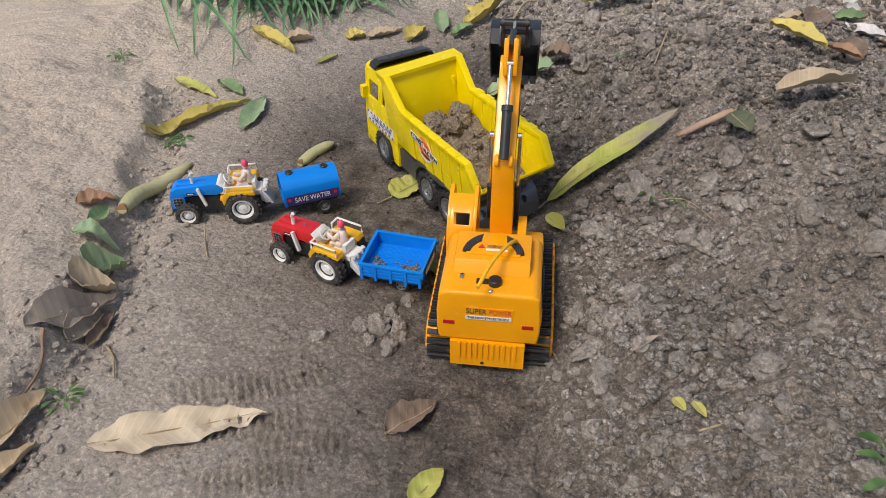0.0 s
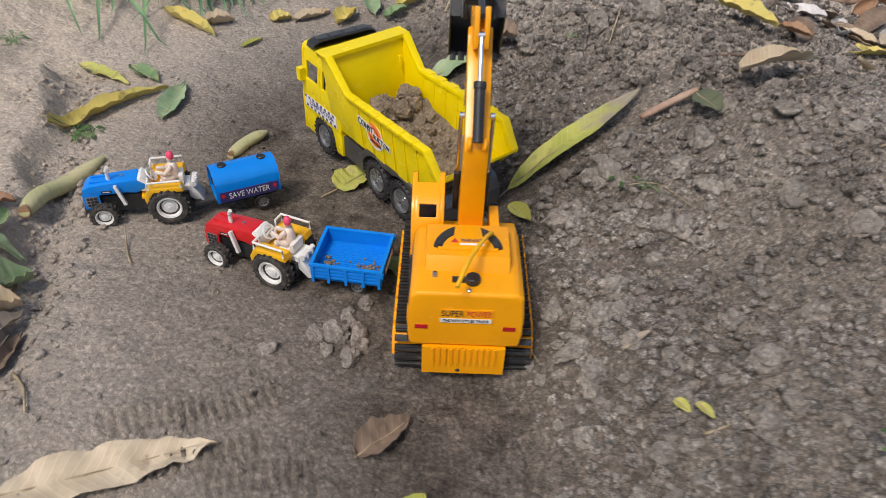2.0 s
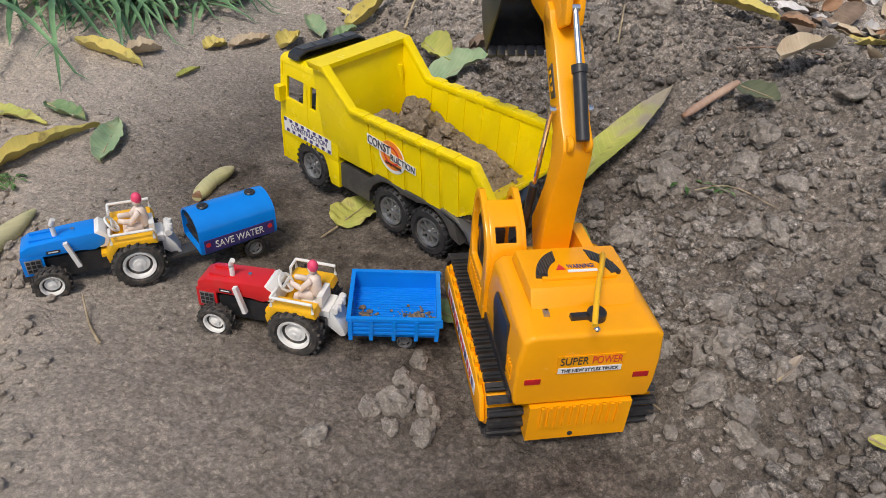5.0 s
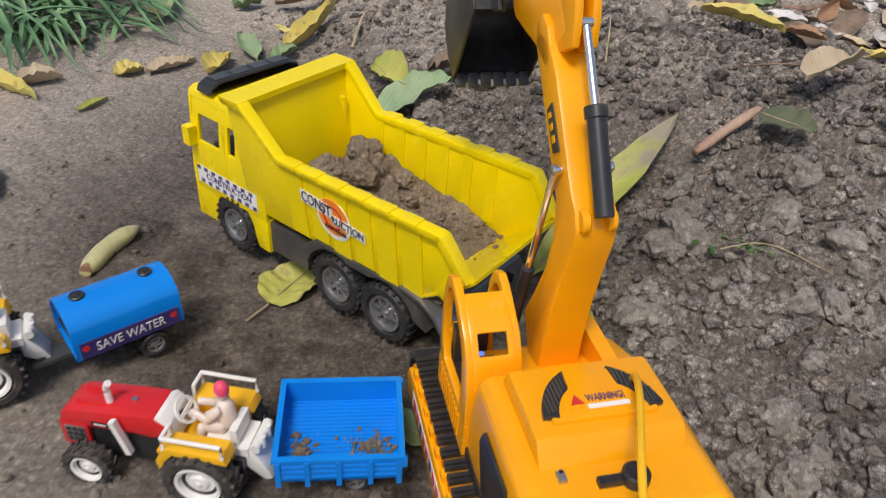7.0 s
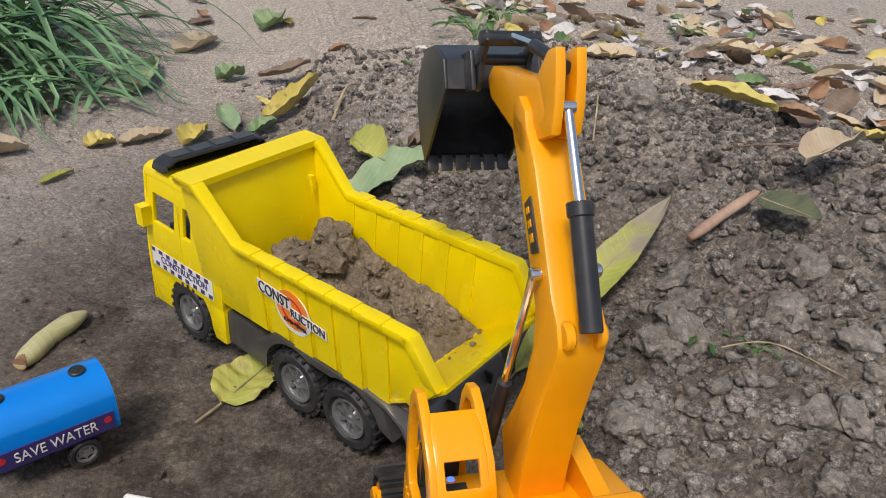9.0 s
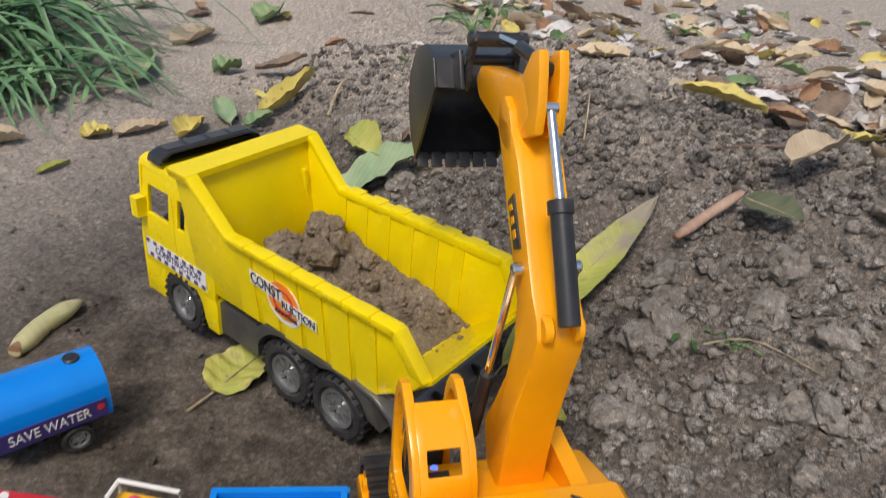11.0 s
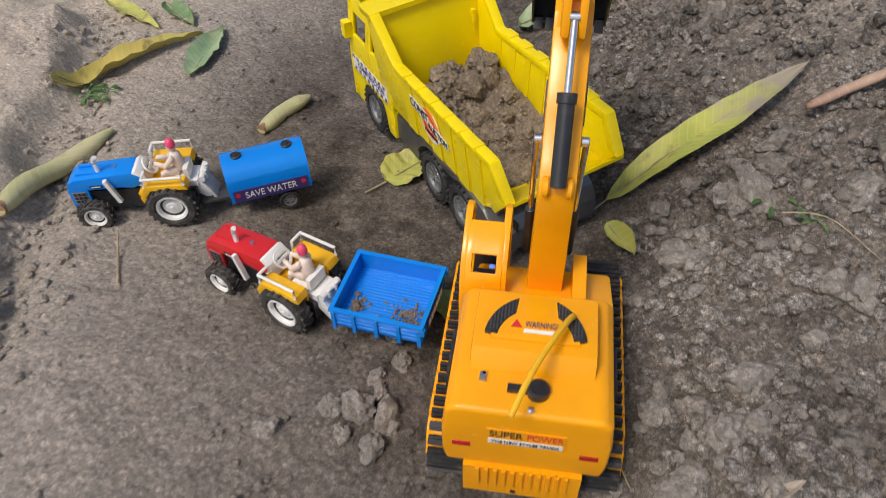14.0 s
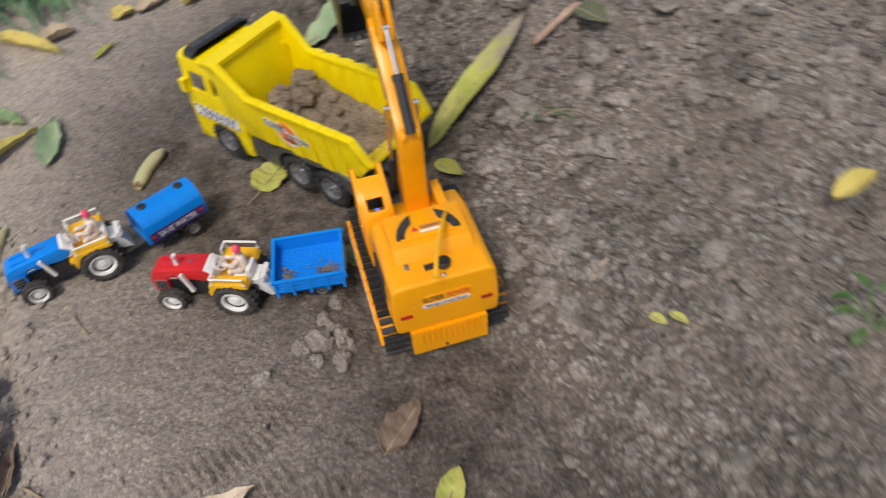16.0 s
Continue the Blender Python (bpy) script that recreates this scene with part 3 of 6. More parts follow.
    # cab shifted, widened and shortened against the dump body to fit the camera's view
    for ob in t.children:
        if ob.name.split(".")[0] in ("cab_side", "cab_skirt", "cab_front", "cab_back", "cab_roof", "cab_floor", "cab_shade_panel", "cab_shade_block", "dashboard", "cab_seat", "roof_spoiler", "door_sticker"):
            ob.matrix_basis = pose(0, 0.0865, 0) @ Matrix.Diagonal((1.03, 0.91, 1.0, 1)) @ pose(0, -0.096, 0)
    # dump body
    prof = [(0.066, 0.050), (-0.098, 0.055), (-0.126, 0.068), (-0.143, 0.090), (-0.125, 0.1165), (0.019, 0.1125), (0.049, 0.1420), (0.070, 0.1420)]
    rim = [(-0.1255, 0.1150), (0.018, 0.1110), (0.049, 0.1405), (0.070, 0.1405)]
    for s in (-1, 1):
        side = part("bed_side", flare(prism(prof, "x", s * 0.0398, s * 0.0425, 0.0006)), M_YEL, t)
        side.matrix_basis = BED
        line = [(y, z + 0.0014) for y, z in rim]
        low = [(y, z - 0.0044) for y, z in rim]
        part("rim", flare(prism(line + low[::-1], "x", s * 0.0385, s * 0.0462, 0.0012)), M_YEL, side)
        part("rear_post", flare(prism([(-0.1450, 0.0895), (-0.1265, 0.1160), (-0.1195, 0.1160), (-0.1350, 0.0905)], "x", s * 0.0385, s * 0.0462, 0.0012)), M_YEL, side)
        part("post_foot", flare(prism([(-0.1450, 0.0905), (-0.1350, 0.0905), (-0.1200, 0.0700), (-0.1260, 0.0660)], "x", s * 0.0408, s * 0.0452, 0.0010)), M_YEL, side)
        for k in range(6):
            y = -0.108 + k * 0.0212
            drop = 0.0535 if k % 2 else 0.0570
            part("rib", flare(box(min(s * 0.0418, s * 0.0437), max(s * 0.0418, s * 0.0437), y, y + 0.0165, drop, 0.1080, 0.0014)), M_YEL, side)
            part("inner_rib", flare(box(min(s * 0.0388, s * 0.0402), max(s * 0.0388, s * 0.0402), y + 0.0120, y + 0.0200, 0.064, 0.1090, 0.0006)), M_YEL, side)
            z = 0.1119 - 0.0276 * y
            part("tooth", flare(prism([(y, z - 0.002), (y + 0.0006, z + 0.0019), (y + 0.0135, z + 0.0014), (y + 0.0165, z - 0.002)], "x", s * 0.0390, s * 0.0472, 0.0006)), M_YEL, side)
        # round construction sticker, its lettering stepping down towards the tail
        disc = rod((s * 0.0437, -0.031, 0.083), (s * 0.0441, -0.031, 0.083), 0.0160, n=36)
        back = part("sticker", flare(disc), M_PAPER, side, "round white and orange sticker")
        part("sticker_disc", flare(rod((s * 0.0438, -0.031, 0.085), (s * 0.0444, -0.031, 0.085), 0.0142, n=36)), M_ORINK, back)
        ring = lathe([(-0.0002, 0.0080), (-0.0002, 0.0096), (0.0002, 0.0096), (0.0002, 0.0080), (-0.0002, 0.0080)], 36, caps=False)
        bmesh.ops.translate(ring, vec=(s * 0.0445, -0.031, 0.085), verts=ring.verts)
        part("sticker_ring", flare(ring), M_REDINK, back)
        face = pose(0, 0, 0, 90, 0, -90 if s < 0 else 90)
        for text, off, z, size, wide in (("CONST", 0.0150, 0.0900, 0.0120, 0.028), ("RUCTION", -0.0140, 0.0825, 0.0088, 0.029), ("SUPER POWER", -0.002, 0.0755, 0.0038, 0.020)):
            y = -0.031 - s * off
            hy, hz = wide / 2 + 0.0010, size * 0.36 + 0.0007
            if size > 0.005:
                part("sticker_band", flare(prism([(y - hy, z - hz + s * 0.0012), (y + hy, z - hz - s * 0.0012), (y + hy, z + hz - s * 0.0012), (y - hy, z + hz + s * 0.0012)], "x", s * 0.0443, s * 0.0447)), M_PAPER, back)
            word = lettering("lettering", text, size, Matrix.Translation((s * 0.0449, y, z)) @ face @ pose(0, 0, 0, 0, 0, -4), M_INK, back, wide)
            word.data.transform(word.matrix_basis)
            word.matrix_basis = Matrix.Identity(4)
            for v in word.data.vertices:
                v.co.x *= 1.06 + 1.45 * (v.co.z - 0.055)
    part("headboard", flare(prism([(0.040, 0.050), (0.066, 0.050), (0.070, 0.1400), (0.0535, 0.1400)], "x", -0.0398, 0.0398, 0.0006)), M_YEL, t).matrix_basis = BED
    part("headboard_rim", flare(box(-0.0462, 0.0462, 0.0500, 0.0705, 0.1380, 0.1422, 0.0015)), M_YEL, t).matrix_basis = BED
    part("bed_floor", flare(prism([(0.06, 0.0515), (-0.094, 0.0540), (-0.108, 0.0590), (-0.108, 0.0560), (-0.094, 0.0505), (0.06, 0.048)], "x", -0.0405, 0.0405, 0.0005)), M_YEL, t).matrix_basis = BED
    part("spout", flare(prism([(-0.106, 0.0585), (-0.1300, 0.0760), (-0.1475, 0.0925), (-0.1480, 0.0895), (-0.1300, 0.0725), (-0.106, 0.0555)], "x", -0.0430, 0.0430, 0.0006)), M_YEL, t).matrix_basis = BED
    return t


dump_truck(TRUCK)


# ---- toy tractors ----
def tractor(m, body, label):
    t = thing("tractor", m, label, "toy tractor", "toy tractors")
    # engine block and gearbox
    eng = box(-0.0085, 0.0085, -0.012, 0.078, 0.012, 0.031, 0.0015)
    box(-0.013, 0.013, -0.020, 0.012, 0.012, 0.030, 0.002, bm=eng)
    box(-0.006, 0.006, 0.066, 0.086, 0.010, 0.017, 0.001, bm=eng)
    rod((-0.02, 0.065, 0.0145), (0.02, 0.065, 0.0145), 0.002, bm=eng)
    rod((-0.022, 0, 0.021), (0.022, 0, 0.021), 0.003, bm=eng)
    part("engine", eng, M_BLACK, t, "black engine block")
    hood = prism([(0.020, 0.0425), (0.028, 0.0490), (0.045, 0.0480), (0.075, 0.0455), (0.0815, 0.042), (0.083, 0.0335), (0.083, 0.020), (0.0785, 0.020),
                  (0.076, 0.0335), (0.040, 0.0345), (0.030, 0.033), (0.022, 0.037)], "x", -0.0112, 0.0112, 0.0018, 2)
    hd = part("bonnet", hood, body, t)
    for x in (-0.005, 0.005):
        part("bonnet_ridge", box(x - 0.0008, x + 0.0008, 0.033, 0.074, 0.0455, 0.0476, 0.0004), body, hd)
    part("cap", rod((0, 0.043, 0.0475), (0, 0.043, 0.0496), 0.0016, n=10), M_CHROME, hd)
    for s in (-1, 1):
        part("cheek", box(min(s * 0.0095, s * 0.0115), max(s * 0.0095, s * 0.0115), 0.067, 0.083, 0.019, 0.036, 0.0008), body, hd)
        gr = part("grille", box(min(s * 0.0114, s * 0.0119), max(s * 0.0114, s * 0.0119), 0.0690, 0.0805, 0.0215, 0.0335, 0.0002), M_SILVER, hd, "silver side grille")
        for i in range(3):
            for j in range(3):
                part("mesh_hole", box(min(s * 0.0117, s * 0.0121), max(s * 0.0117, s * 0.0121), 0.0698 + i * 0.0036, 0.0726 + i * 0.0036, 0.0223 + j * 0.0037, 0.0250 + j * 0.0037), M_BLACK, gr)
        part("badge", box(min(s * 0.0113, s * 0.0117), max(s * 0.0113, s * 0.0117), 0.054, 0.064, 0.0365, 0.0392, 0.0001), M_INK, hd, "black badge")
        part("badge_bar", box(min(s * 0.0116, s * 0.0119), max(s * 0.0116, s * 0.0119), 0.0555, 0.0625, 0.0374, 0.0383), M_PAPER, hd)
    fg = part("front_grille", box(-0.009, 0.009, 0.0828, 0.0834, 0.0215, 0.034, 0.0001), M_BLACK, hd)
    for k in range(5):
        part("bar", box(-0.0085 + k * 0.004, -0.0075 + k * 0.004, 0.0832, 0.0838, 0.022, 0.0335), M_SILVER, fg)
    part("exhaust", tube(arc([(-0.003, 0.056, 0.045), (-0.003, 0.056, 0.0525), (-0.003, 0.056, 0.058), (-0.004, 0.0535, 0.0625)], 4), 0.0019, 10), M_WHITE, t, "white exhaust pipe")
    part("muffler", box(-0.0018, 0.0018, -0.0016, 0.0016, -0.012, 0.012, 0.0008), M_WHITE, t, "white side stack").matrix_basis = pose(-0.0145, 0.046, 0.0345, -14, 0, 0)
    # dash, wheel, floor
    part("dashboard", prism([(0.016, 0.034), (0.026, 0.034), (0.029, 0.0475), (0.024, 0.0505), (0.019, 0.046)], "x", -0.0105, 0.0105, 0.001), M_WHITE, t, "grey printed dashboard")
    st = lathe([(-0.0008, 0.0062), (0.0008, 0.0062), (0.0008, 0.0078), (-0.0008, 0.0078), (-0.0008, 0.0062)], 28, "y", caps=False)
    box(-0.0066, 0.0066, -0.0006, 0.0006, -0.001, 0.001, bm=st)
    box(-0.001, 0.001, -0.0006, 0.0006, -0.0066, 0.0, bm=st)
    sw = part("steering_wheel", st, M_WHITE, t)
    sw.matrix_basis = pose(0, 0.0145, 0.0475, -35, 0, 0)
    part("column", rod((0, 0.0005, 0), (0, 0.014, -0.002), 0.0012), M_BLACK, sw)
    part("footplate", box(-0.016, 0.016, -0.004, 0.026, 0.0285, 0.0312, 0.0008), M_TYEL, t)
    for s in (-1, 1):
        fen = prism([(0.0210, 0.0270), (0.0222, 0.0335), (0.0180, 0.0410), (0.0165, 0.0440), (-0.0150, 0.0440), (-0.0175, 0.0385), (-0.0145, 0.0385), (0.0120, 0.0395), (0.0175, 0.0330), (0.0180, 0.0270)],
                    "x", s * 0.0125, s * 0.0245, 0.0008)
        fd = part("mudguard", fen, M_TYEL, t, "amber-yellow mudguard")
        part("mudguard_side", box(min(s * 0.0118, s * 0.0133), max(s * 0.0118, s * 0.0133), -0.0150, 0.0160, 0.030, 0.0435, 0.0005), M_TYEL, fd)
        rail = tube([(s * 0.0240, 0.0165, 0.0435), (s * 0.0240, 0.0165, 0.0515), (s * 0.0240, -0.0150, 0.0515), (s * 0.0240, -0.0150, 0.0435)], 0.0012, 8)
        tube([(s * 0.0240, 0.0165, 0.0512), (s * 0.0135, 0.0165, 0.0512), (s * 0.0135, 0.0165, 0.043)], 0.0012, 8, bm=rail)
        part("rail", rail, M_WHITE, fd, "white guard rail")
    seat = box(-0.0095, 0.0095, -0.014, 0.001, 0.0345, 0.0385, 0.0015)
    box(-0.0085, 0.0085, -0.0165, -0.0125, 0.037, 0.047, 0.0018, bm=seat)
    box(-0.010, 0.010, -0.022, -0.010, 0.0295, 0.0355, 0.001, bm=seat)
    part("seat", seat, M_WHITE, t, "white seat and rear platform")
    hitch = prism([(-0.018, 0.036), (-0.018, 0.022), (-0.030, 0.012), (-0.034, 0.014), (-0.030, 0.024), (-0.024, 0.034)], "x", -0.009, 0.009, 0.0008)
    rod((-0.010, -0.026, 0.0365), (0.010, -0.026, 0.0365), 0.0028, bm=hitch)
    rod((-0.004, -0.0285, 0.0335), (-0.004, -0.0285, 0.041), 0.0016, bm=hitch)
    rod((0.004, -0.0285, 0.0335), (0.004, -0.0285, 0.041), 0.0016, bm=hitch)
    part("hitch", hitch, M_WHITE, t, "white rear linkage")
    for s in (-1, 1):
        wheel(REAR, t, s * 0.0215, 0, 0.021, 11)
        wheel(FRONT, t, s * 0.0195, 0.065, 0.0145, 31)
    return t


def toy_driver(m):
    """A plain seated figure in one mesh."""
    b = bmesh.new()
    segs = [((0, -0.009, 0.040), (0, -0.0075, 0.0535), 0.0052, 0.0048), ((-0.003, -0.008, 0.0405), (-0.0045, 0.004, 0.041), 0.0034, 0.0030), ((0.003, -0.008, 0.0405), (0.0045, 0.004, 0.041), 0.0034, 0.0030),
            ((-0.0045, 0.004, 0.041), (-0.005, 0.0065, 0.032), 0.0028, 0.0024), ((0.0045, 0.004, 0.041), (0.005, 0.0065, 0.032), 0.0028, 0.0024),
            ((-0.005, -0.0075, 0.052), (-0.0065, 0.0, 0.046), 0.0023, 0.0020), ((-0.0065, 0.0, 0.046), (-0.004, 0.0095, 0.0475), 0.0020, 0.0017),
            ((0.005, -0.0075, 0.052), (0.0065, 0.0, 0.046), 0.0023, 0.0020), ((0.0065, 0.0, 0.046), (0.004, 0.0095, 0.0475), 0.0020, 0.0017)]
    for p, q, r, r2 in segs:
        rod(p, q, r, r2, 12, b, min(r, r2) * 0.45)
    for c, r in (((0, -0.0068, 0.0575), 0.0036), ((-0.0065, 0.0, 0.046), 0.0021), ((0.0065, 0.0, 0.046), 0.0021)):
        s = bmesh.new()
        bmesh.ops.create_icosphere(s, subdivisions=2, radius=r, matrix=Matrix.Translation(c))
        join(b, s)
    n0 = len(b.faces)
    s = bmesh.new()
    bmesh.ops.create_icosphere(s, subdivisions=2, radius=0.0041, matrix=Matrix.Translation((0, -0.0074, 0.0592)))
    join(b, s)
    b.faces.ensure_lookup_table()
    for f in b.faces[n0:]:
        f.material_index = 1
    me = bpy.data.meshes.new("toy_driver")
    b.to_mesh(me)
    b.free()
    me.materials.append(M_DOLL)
    me.materials.append(M_PINK)
    smooth(me, 50)
    ob = new("toy_driver", me)
    ob.matrix_world = m @ pose(0, -0.009, 0.0365) @ Matrix.Diagonal((0.95, 1.0, 1.36, 1)) @ pose(0, 0.009, -0.0365)
    return tagged(ob, "cream plastic toy driver with a pink cap on the tractor seat", "toy figure", "toy drivers")


M_DUSTY = mat("dusty_rubber", (0.040, 0.037, 0.034), 0.75, vary=0.3, scale=150, dirt=0.55, bump=0.15)
REAR = wheel_set(0.0210, 0.012, 0.0125, 20, M_WHITE, 0, 0.5, M_DUSTY)
FRONT = wheel_set(0.0145, 0.010, 0.0088, 18, M_WHITE, 0, 0.5, M_DUSTY)
RED_T = pose(0.010, 0.024, 0.0, 0, 0, 67.4)
BLUE_T = pose(-0.126, 0.117, 0.0045, 0, 0, 102.8)
tractor(RED_T, M_RED, "red plastic toy tractor with white wheels and amber mudguards")
tractor(BLUE_T, M_BLUE, "blue plastic toy tractor with white wheels and amber mudguards")
toy_driver(RED_T)
toy_driver(BLUE_T)


# ---- trailers ----
SMALL = wheel_set(0.0098, 0.006, 0.0058, 16, M_SILVER, 5)


def drawbar(t, y0, y1, z, material=None):
    b = box(-0.0065, 0.0065, y0, y1, z - 0.0012, z + 0.0012, 0.0008)
    rod((0, y1 - 0.006, z), (0, y1 - 0.006, z + 0.003), 0.0035, bm=b, n=16)
    part("drawbar", b, material or M_GREY, t)


def open_trailer(m):
    t = thing("trailer", m, "blue plastic toy trailer with a ribbed open box", "toy trailer")
    hx, hy, z0, z1 = 0.0285, 0.0335, 0.0215, 0.0385
    part("bed", box(-hx, hx, -hy, hy, z0, z0 + 0.002, 0.0004), M_BLUE, t)
    for k in range(19):
        x = -0.0252 + k * 0.0028
        part("floor_rib", box(x - 0.0005, x + 0.0005, -hy + 0.003, hy - 0.003, z0 + 0.0018, z0 + 0.0028), M_BLUE, t)
    for s in (-1, 1):
        side = part("side_board", box(min(s * hx, s * (hx - 0.0018)), max(s * hx, s * (hx - 0.0018)), -hy, hy, z0, z1, 0.0005), M_BLUE, t)
        end = part("end_board", box(-hx + 0.0019, hx - 0.0019, min(s * hy, s * (hy - 0.0018)), max(s * hy, s * (hy - 0.0018)), z0, z1 - 0.0002, 0.0005), M_BLUE, t)
        part("top_rail", box(min(s * (hx - 0.0022), s * (hx + 0.0012)), max(s * (hx - 0.0022), s * (hx + 0.0012)), -hy - 0.001, hy + 0.001, z1 - 0.0016, z1 + 0.0006, 0.0005), M_BLUE, side)
        part("top_rail", box(-hx + 0.0022, hx - 0.0022, min(s * (hy - 0.0022), s * (hy + 0.001)), max(s * (hy - 0.0022), s * (hy + 0.001)), z1 - 0.0017, z1 + 0.0005, 0.0004), M_BLUE, end)
        for k in range(3):
            z = z0 + 0.0026 + k * 0.0040
            part("slat", box(min(s * hx, s * (hx + 0.0008)), max(s * hx, s * (hx + 0.0008)), -hy + 0.001, hy - 0.001, z, z + 0.0018, 0.0004), M_BLUE, side)
        for y in (-hy + 0.002, -0.0165, 0.0, 0.0165, hy - 0.002):
            part("stake", box(min(s * hx, s * (hx + 0.0017)), max(s * hx, s * (hx + 0.0017)), y - 0.0014, y + 0.0014, z0 - 0.0025, z1 - 0.001, 0.0005), M_BLUE, side)
    gate = part("tail_sign", box(-0.018, 0.018, -hy - 0.0012, -hy, z0 + 0.0035, z0 + 0.0125, 0.0002), M_NAVY, t, "dark tail sign with white marks")
    for k in range(6):
        part("mark", box(-0.0155 + k * 0.0054, -0.0120 + k * 0.0054, -hy - 0.0016, -hy - 0.0011, z0 + 0.0055, z0 + 0.0105), M_PAPER, gate)
    for s in (-1, 1):
        part("hook", box(s * hx - 0.0018, s * hx + 0.0018, -hy - 0.0022, -hy + 0.002, z1 - 0.006, z1 - 0.001, 0.0008), M_BLUE, t)
        wheel(SMALL, t, s * 0.0185, -0.008, 0.0098, 20)
    un = box(-0.012, 0.012, -0.024, 0.024, 0.013, 0.0216, 0.0008)
    rod((-0.018, -0.008, 0.0098), (0.018, -0.008, 0.0098), 0.0016, bm=un)
    box(-0.004, 0.004, -0.012, -0.004, 0.0095, 0.0135, bm=un)
    part("underframe", un, M_BLACK, t)
    drawbar(t, 0.022, 0.052, 0.0165)
    return t


def tank_trailer(m):
    t = thing("tank_trailer", m, "blue plastic toy water tanker trailer with two black filler caps", "toy trailer")
    prof = [(-0.0195, 0.020), (-0.0205, 0.026), (-0.0200, 0.034)] + [(0.0200 * math.cos(radians(a)), 0.038 + 0.0155 * math.sin(radians(a))) for a in range(165, 14, -10)] + [(0.0200, 0.034), (0.0205, 0.026), (0.0195, 0.020)]
    outer = prism(prof, "y", -0.034, 0.034)
    inner = [(x * 0.91, 0.0375 + (z - 0.0375) * 0.90) for x, z in prof]
    ends = [f for f in outer.faces if abs(f.normal.y) > 0.9 and f.calc_center_median().y > 0]
    bmesh.ops.delete(outer, geom=ends, context="FACES")
    bmesh.ops.solidify(outer, geom=outer.faces[:], thickness=0.0016)
    part("tank", outer, M_BLUE, t, shade=30)
    part("tank_end", prism(inner, "y", 0.028, 0.0305, 0.0004), M_BLACK, t, "dark recessed tank end")
    for z in (0.030, 0.041):
        part("brace", box(-0.016, 0.016, 0.0295, 0.0325, z - 0.001, z + 0.001), M_BLACK, t)
    for y in (-0.021, 0.021):
        c = part("filler_cap", lathe([(0.0530, 0.0045), (0.0545, 0.0047), (0.0552, 0.0040), (0.0549, 0.0030), (0.0552, 0.0018), (0.0558, 0.0014)], 24, "z"), M_BLACK, t)
        c.location = (0, y, 0)
    for s in (-1, 1):
        lab = part("label_band", box(min(s * 0.0203, s * 0.0211), max(s * 0.0203, s * 0.0211), -0.031, 0.031, 0.0215, 0.0335, 0.0002), M_NAVY, t, "dark purple label with white lettering")
        lettering("lettering", "SAVE WATER", 0.0095, Matrix.Translation((s * 0.0213, 0, 0.0275)) @ pose(0, 0, 0, 90, 0, -90 if s < 0 else 90), M_PAPER, lab, 0.043)
        for y in (-0.0275, 0.0275):
            part("mark", rod((s * 0.0209, y, 0.029), (s * 0.0213, y, 0.029), 0.0022, n=10), M_REDINK, lab)
        wheel(SMALL, t, s * 0.0175, -0.013, 0.0098, 40)
    un = box(-0.013, 0.013, -0.030, 0.030, 0.0135, 0.0198, 0.0008)
    rod((-0.017, -0.013, 0.0098), (0.017, -0.013, 0.0098), 0.0016, bm=un)
    box(-0.018, 0.018, -0.026, 0.000, 0.0172, 0.0196, 0.0006, bm=un)
    tube([(-0.012, -0.024, 0.015), (-0.014, -0.038, 0.018), (-0.016, -0.043, 0.013)], 0.0012, 6, bm=un)
    box(-0.014, -0.011, 0.002, 0.005, 0.006, 0.014, bm=un)
    part("underframe", un, M_BLACK, t)
    drawbar(t, 0.028, 0.056, 0.0175, M_GREY)
    return t


TRAILER = pose(0.0765, 0.0175, 0.0, 0, 0, 81.5)
open_trailer(TRAILER)
tank_trailer(pose(-0.053, 0.139, 0.001, 0, 0, 117))


# ---- orange-yellow excavator ----
def hoop(outer, inner, a, c, w=0.0):
    """A flat ring between two loops of (y, z) points, from x = a to c."""
    b = bmesh.new()
    n = len(outer)
    v = [[b.verts.new((x, *p)) for p in loop] for x in (a, c) for loop in (outer, inner)]
    for i in range(n):
        j = (i + 1) % n
        b.faces.new((v[0][i], v[0][j], v[1][j], v[1][i]))
        b.faces.new((v[2][i], v[2][j], v[3][j], v[3][i]))
        b.faces.new((v[0][i], v[0][j], v[2][j], v[2][i]))
        b.faces.new((v[1][i], v[1][j], v[3][j], v[3][i]))
    bmesh.ops.recalc_face_normals(b, faces=b.faces)
    return bevel(b, w, 2, angle=40)


